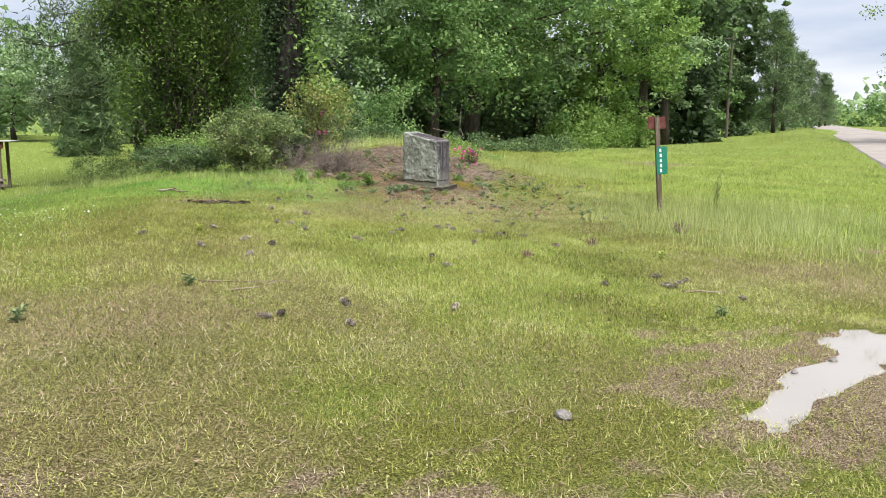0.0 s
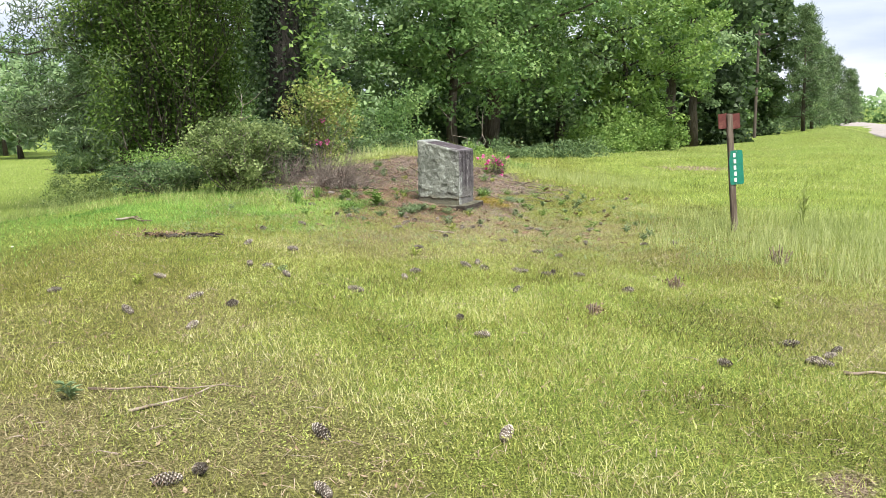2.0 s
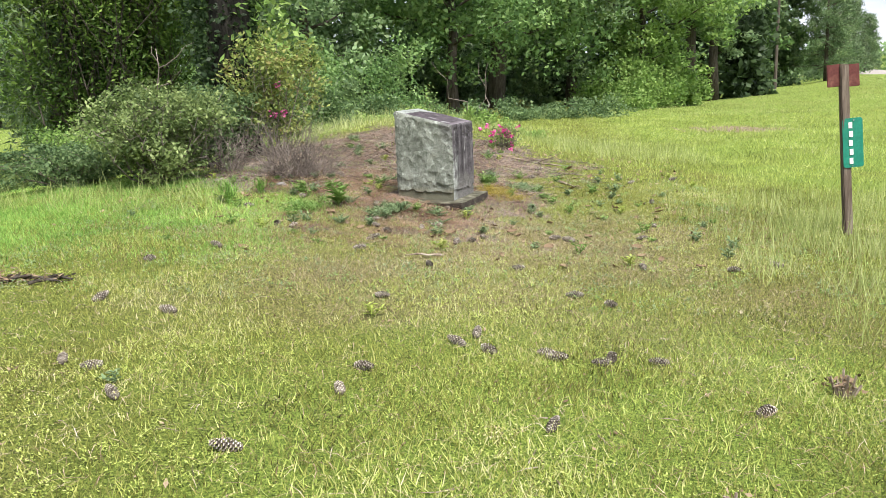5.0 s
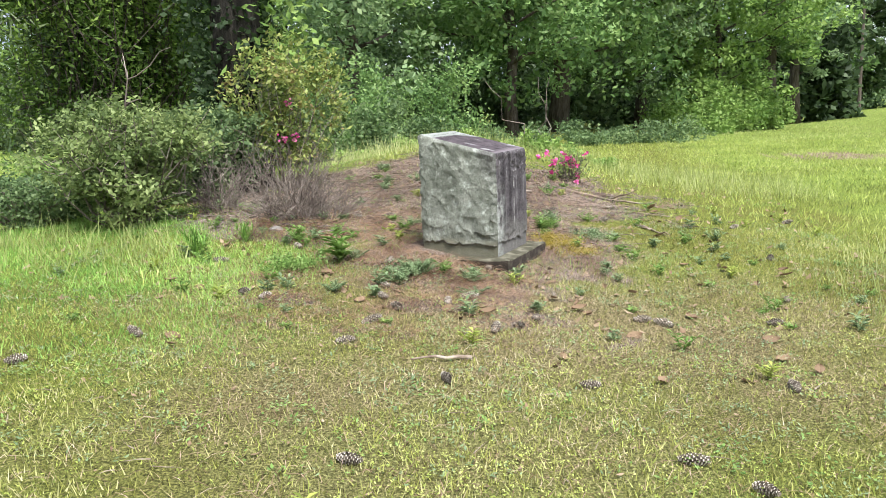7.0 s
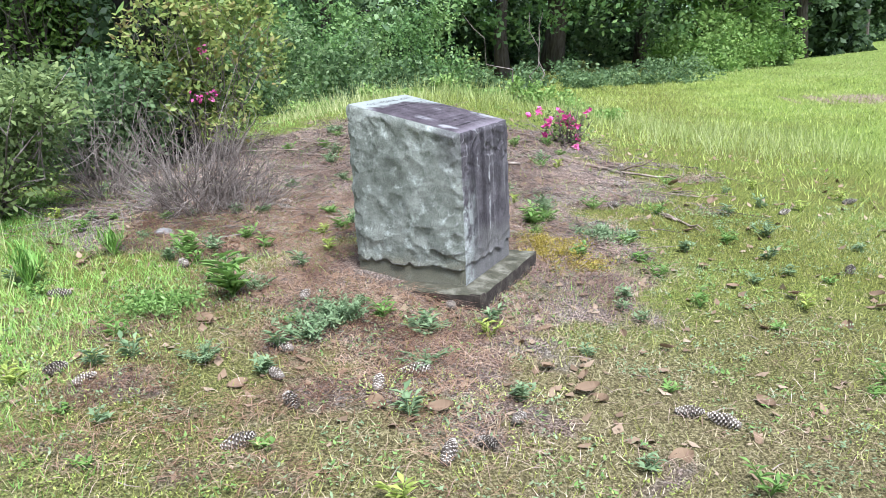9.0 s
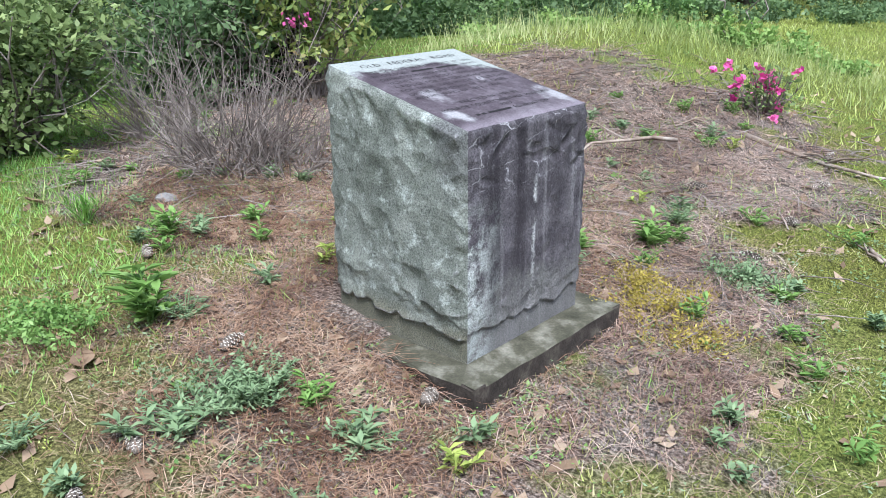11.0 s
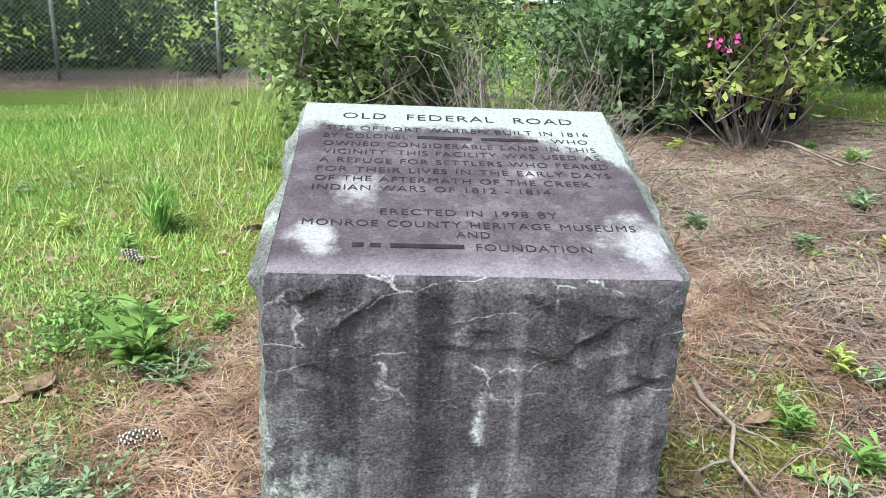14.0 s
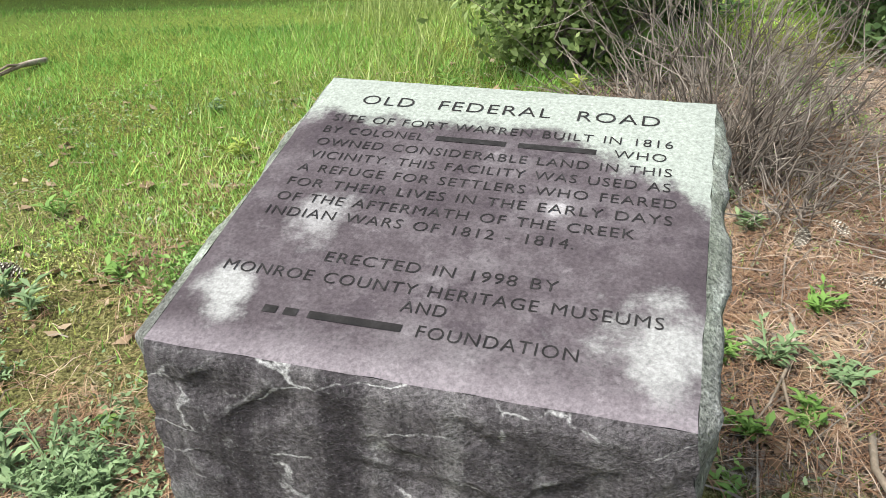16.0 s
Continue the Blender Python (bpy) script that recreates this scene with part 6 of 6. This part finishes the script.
for i in range(len(x)):
    copy_thing(kinds[i % 5], pose(x[i], y[i], gz(x[i], y[i]) - 0.004, 0, 0, r_.random() * 360))
for k in kinds:
    k.matrix_world = Matrix.Translation((-2.2 + 1.1 * kinds.index(k), 12.6 + 0.3 * (kinds.index(k) % 2), gz(-2.2 + 1.1 * kinds.index(k), 12.6)))
x, y = scatter(260, -5.2, -3.0, 7.0, 10.5, r_, lambda x, y: np.clip(1 - np.hypot((x + 4.2) / 1.1, (y - 8.8) / 1.6), 0, 1))
o = fast_mesh("white_wildflowers", leaf_quads(np.stack([x, y, height(x, y) + 0.07], 1), 0.03, 0.9, 0.9, r_), 4, M_WHITEFLOWER)
tagged(o, "tiny white wildflowers in the lawn", "wildflowers", kind="stuff")


# ---------- pine cones ----------
def cone_mesh(seed, ln=0.105, wid=0.05):
    r = np.random.default_rng(seed)
    V, F = [], []

    def add(v, f):
        o = len(V)
        V.extend(v)
        F.extend(tuple(i + o for i in q) for q in f)
    v, f = tube_verts([(0, 0, -ln * 0.45), (0, 0, 0), (0, 0, ln * 0.42)], [wid * 0.16, wid * 0.26, 0.004], 6)
    add(v, f)
    n_ = 96
    tips = []
    for k in range(n_):
        t = (k + 0.5) / n_
        a = k * 2.39996
        rad = wid * 0.5 * math.sin(math.pi * (0.12 + 0.83 * t)) ** 0.75 * (0.9 + 0.2 * r.random())
        z = ln * (t - 0.5) * 0.92
        c, s = math.cos(a), math.sin(a)
        w = wid * 0.125
        tip = Vector((c * rad, s * rad, z + ln * 0.055))
        side = Vector((-s, c, 0)) * w
        root = Vector((c * rad * 0.3, s * rad * 0.3, z - ln * 0.02))
        th = Vector((0, 0, ln * 0.036))
        tips.append(len(F) + 1)
        add([root - side * 0.5, root + side * 0.5, tip + side * 0.8, tip - side * 0.8, tip + side * 0.5 - th, tip - side * 0.5 - th],
            [(0, 1, 2, 3), (3, 2, 4, 5), (0, 5, 4, 1), (1, 4, 2), (0, 3, 5)])
    me = bpy.data.meshes.new("pine_cone")
    me.from_pydata(V, [], F)
    me.materials.append(M_CONE_DARK)
    me.materials.append(M_CONE)
    for k in tips:
        me.polygons[k].material_index = 1
    return me


cones = [cone_mesh(160 + k, 0.105 + 0.012 * k, 0.044 + 0.004 * k) for k in range(3)]
placed = [(-0.67, 6.0), (-1.62, 8.62), (-0.31, 6.41), (2.4, 8.02), (-0.28, 9.67), (-0.58, 9.07), (0.61, 9.37), (-1.6, 9.86), (0.69, 10.18), (1.18, 10.16),
          (-0.22, 9.95), (-0.035, 14.163), (-0.66, 13.59), (-0.72, 14.1), (-0.58, 12.83), (0.58, 12.15), (0.94, 13.41), (-1.72, 12.39), (-0.06, 12.02), (0.3, 10.5),
          (0.36, 10.25), (0.9, 10.12), (0.2, 10.35), (0.1, 12.9), (0.22, 13.0), (-0.22, 13.35), (-0.5, 13.15), (-2.1, 9.2), (-1.2, 9.5), (1.5, 12.3),
          (1.9, 13.9), (1.7, 13.4), (-0.1, 13.5), (-0.62, 13.35), (0.62, 15.75), (0.75, 15.85), (0.9, 16.4), (1.0, 16.7), (0.4, 16.6), (-1.7, 14.9),
          (-1.55, 14.6), (2.25, 8.25), (2.5, 8.15), (2.3, 7.85), (0.45, 6.5), (-0.2, 5.9), (-0.75, 5.9), (1.5, 9.6), (0.2, 8.4), (1.1, 11.2), (-1.35, 15.77), (-1.38, 15.9), (-1.08, 15.88), (-1.7, 15.72)]
r_ = np.random.default_rng(170)
extra = np.stack(scatter(150, -3.0, 3.0, 7.0, 18.0, r_, lambda x, y: clear(x, y) * 0.25), 1)
for i, (x, y) in enumerate(placed + [tuple(p) for p in extra]):
    o = new("pine_cone", cones[i % 3])
    o.matrix_world = pose(x, y, gz(x, y) + 0.022, 82 + r_.normal() * 8, r_.random() * 60, r_.random() * 360)
    tagged(o, "open weathered grey-brown pine cone lying on the ground", "pine cone", "pine cones on the ground")


# ---------- sticks, stumps and stones ----------
def stick(p0, p1, rad, seed, label="bare fallen stick lying on the ground", forks=2, lift=0.015, mat=None):
    r = np.random.default_rng(seed)
    a = np.array([p0[0], p0[1], gz(*p0) + lift])
    b = np.array([p1[0], p1[1], gz(*p1) + lift + rad])
    ln = np.linalg.norm(b - a)
    pts = wander(a, b, 5, ln * 0.035, r)
    for p in pts:
        p[2] = max(p[2], gz(p[0], p[1]) + rad * 0.6)
    lines = [(pts, [rad * (1 - 0.13 * i) for i in range(6)])]
    for k in range(forks):
        q = pts[2 + k % 3]
        e = q + (b - a) / ln * ln * 0.25 + r.normal(size=3) * ln * 0.10
        e[2] = max(e[2], gz(e[0], e[1]) + 0.01)
        lines.append((wander(q, e, 3, ln * 0.02, r), [rad * 0.5, rad * 0.4, rad * 0.3, rad * 0.15]))
    v, f = tubes(lines, 5)
    return tagged(link_mesh("fallen_stick", v, f, mat or M_STICK, smooth=True), label, "stick", "fallen sticks")


stick((1.25, 16.3), (1.45, 15.9), 0.012, 181, "pale forked fallen stick in the grass")
stick((1.30, 16.15), (1.18, 16.35), 0.009, 182, "short pale fallen stick in the grass", 1)
stick((0.55, 17.7), (1.35, 17.4), 0.022, 183, "grey fallen branch beside the pink azalea", 3)
stick((0.2, 17.2), (-0.4, 16.4), 0.014, 184, "long grey fallen branch on the mound", 3, 0.05)
stick((-4.55, 18.27), (-1.67, 17.23), 0.014, 185, "curved grey fallen branch behind the stone", 3, 0.06)
stick((-0.95, 17.6), (-0.1, 15.9), 0.012, 186, "long bare fallen branch behind the stone", 4, 0.08)
for k, (ax, ay, bx, by, rr_) in enumerate(((-2.95, 11.2, -2.55, 11.28, 0.022), (-2.62, 11.32, -2.25, 11.22, 0.018), (-3.1, 11.32, -2.85, 11.16, 0.016), (-2.5, 11.15, -2.3, 11.36, 0.014), (-2.8, 11.1, -2.66, 11.34, 0.02))):
    stick((ax, ay), (bx, by), rr_, 187 + 20 * k, "broken rotten brown branch in the lawn", 2, 0.02, M_BARK)
r_ = np.random.default_rng(199)
c_ = np.stack([-2.9 + 0.22 * r_.normal(size=160), 11.24 + 0.08 * r_.normal(size=160), np.zeros(160)], 1)
c_[:, 2] = height(c_[:, 0], c_[:, 1]) + 0.01 + 0.05 * r_.random(160)
tagged(fast_mesh("dead_leaves", leaf_quads(c_, 0.05, 0.45, 0.6, r_), 4, M_DEADLEAF), "heap of brown dead leaves and bark on the lawn", "dead leaves", kind="stuff")
stick((-1.15, 6.5), (-0.85, 6.9), 0.008, 189, "thin fallen twig in the lawn", 1)
stick((-1.45, 6.75), (-0.75, 6.85), 0.006, 190, "thin fallen twig in the lawn", 1)
stick((2.35, 7.7), (2.75, 7.75), 0.012, 191, "short fallen twig near the mud", 2)
stick((0.02, 12.35), (-0.25, 12.2), 0.012, 192, "short dark fallen twig", 1)
stick((-3.9, 12.4), (-3.4, 12.2), 0.02, 193, "dark fallen stick in the grass", 2)
r_ = np.random.default_rng(195)
for k in range(34):
    x0_, y0_ = -2.4 + 5.0 * r_.random(), 15.6 + 3.6 * r_.random()
    if straw_mask(x0_, y0_) < 0.3:
        continue
    a = r_.random() * 6.28
    L_ = 0.25 + 0.5 * r_.random()
    stick((x0_, y0_), (x0_ + math.cos(a) * L_, y0_ + math.sin(a) * L_), 0.005 + 0.006 * r_.random(), 200 + k, "thin grey twig lying on the mound", 2, 0.02)


def stump(at, tall, rad, seed, label):
    r = np.random.default_rng(seed)
    t = thing("cut_stump", Matrix.Translation((at[0], at[1], gz(*at) - 0.01)), label, "stump")
    lines = []
    for k in range(14):
        a = k * 2.4
        q = rad * math.sqrt((k + 0.5) / 14)
        lines.append(([(math.cos(a) * q * 0.5, math.sin(a) * q * 0.5, 0), (math.cos(a) * q, math.sin(a) * q, tall * (0.4 + 0.6 * r.random()))], [0.009, 0.005]))
    v, f = tubes(lines, 4)
    tagged(link_mesh("shoot", v, f, M_STICK, t), kind="stuff")
    c = r.normal(size=(60, 3)) * np.array([rad, rad, tall * 0.25]) * 0.6 + np.array([0, 0, tall * 0.5])
    fast_mesh("withered_leaves", leaf_quads(c, 0.03, 0.5, 0.3, r), 4, M_DEADLEAF, t)


stump((1.92, 9.86), 0.12, 0.07, 221, "mown brown sapling stump with withered shoots")
stump((1.12, 8.77), 0.10, 0.05, 222, "small mown brown sapling stump")
stump((3.27, 11.28), 0.20, 0.12, 223, "brown withered weed clump in tall grass")


def stone_piece(at, s, seed, label):
    r = np.random.default_rng(seed)
    bm = bmesh.new()
    bmesh.ops.create_icosphere(bm, subdivisions=2, radius=1)
    for v in bm.verts:
        v.co *= 1 + 0.25 * noise.noise(v.co * 1.3 + Vector((seed, 0, 0)))
        v.co = Vector((v.co.x * s, v.co.y * s * 0.75, v.co.z * s * 0.55))
    me = bpy.data.meshes.new("stone")
    bm.to_mesh(me)
    bm.free()
    me.materials.append(M_STONE_CHIP)
    o = new("stone", me)
    o.matrix_world = pose(at[0], at[1], gz(*at) + s * 0.25, 0, 0, r.random() * 360)
    tagged(o, label, "stone")


stone_piece((2.75, 5.75), 0.032, 231, "dark stone lying in the puddle")
stone_piece((2.98, 5.5), 0.034, 232, "dark stone at the puddle's edge")
stone_piece((2.42, 5.5), 0.025, 233, "small stone at the puddle's edge")
stone_piece((0.98, 4.55), 0.05, 234, "grey stone half sunk in the mud")
stone_piece((-1.9, 15.1), 0.06, 235, "pale stone among the straw")

# dead sapling standing out of the round shrub
r_ = np.random.default_rng(250)
t = thing("dead_sapling", Matrix.Translation((-3.3, 15.3, gz(-3.3, 15.3) - 0.03)), "bare grey dead sapling standing in the round shrub", "sapling")
spine_ = wander((0, 0, 0), (0.06, 0.05, 1.5), 7, 0.035, r_)
v, f = tube_verts(spine_, [0.016, 0.014, 0.013, 0.011, 0.009, 0.007, 0.005, 0.003], 6)
link_mesh("stem", v, f, M_TWIG, t, smooth=True)
for k in range(11):
    p_ = spine_[2 + k % 5]
    a = k * 2.1
    e_ = p_ + np.array([math.cos(a), math.sin(a), 0.35 + 0.5 * r_.random()]) * (0.22 + 0.2 * r_.random())
    v, f = tube_verts(wander(p_, e_, 4, 0.03, r_), [0.007, 0.006, 0.005, 0.003, 0.002], 5)
    link_mesh("branch", v, f, M_TWIG, t)

# thin bare saplings behind the stone
r_ = np.random.default_rng(240)
for k, (sx_, sy_, lx_) in enumerate(((0.15, 21.0, -0.75), (0.28, 21.1, 0.12), (0.35, 20.9, -0.1))):
    t = thing("bare_sapling", Matrix.Translation((sx_, sy_, gz(sx_, sy_))), "thin bare sapling on the mound", "sapling")
    v, f = tube_verts(wander((0, 0, 0), (lx_, 0, 1.15), 6, 0.06, r_), [0.011, 0.01, 0.009, 0.008, 0.006, 0.005, 0.003], 5)
    link_mesh("stem", v, f, M_TWIG, t)
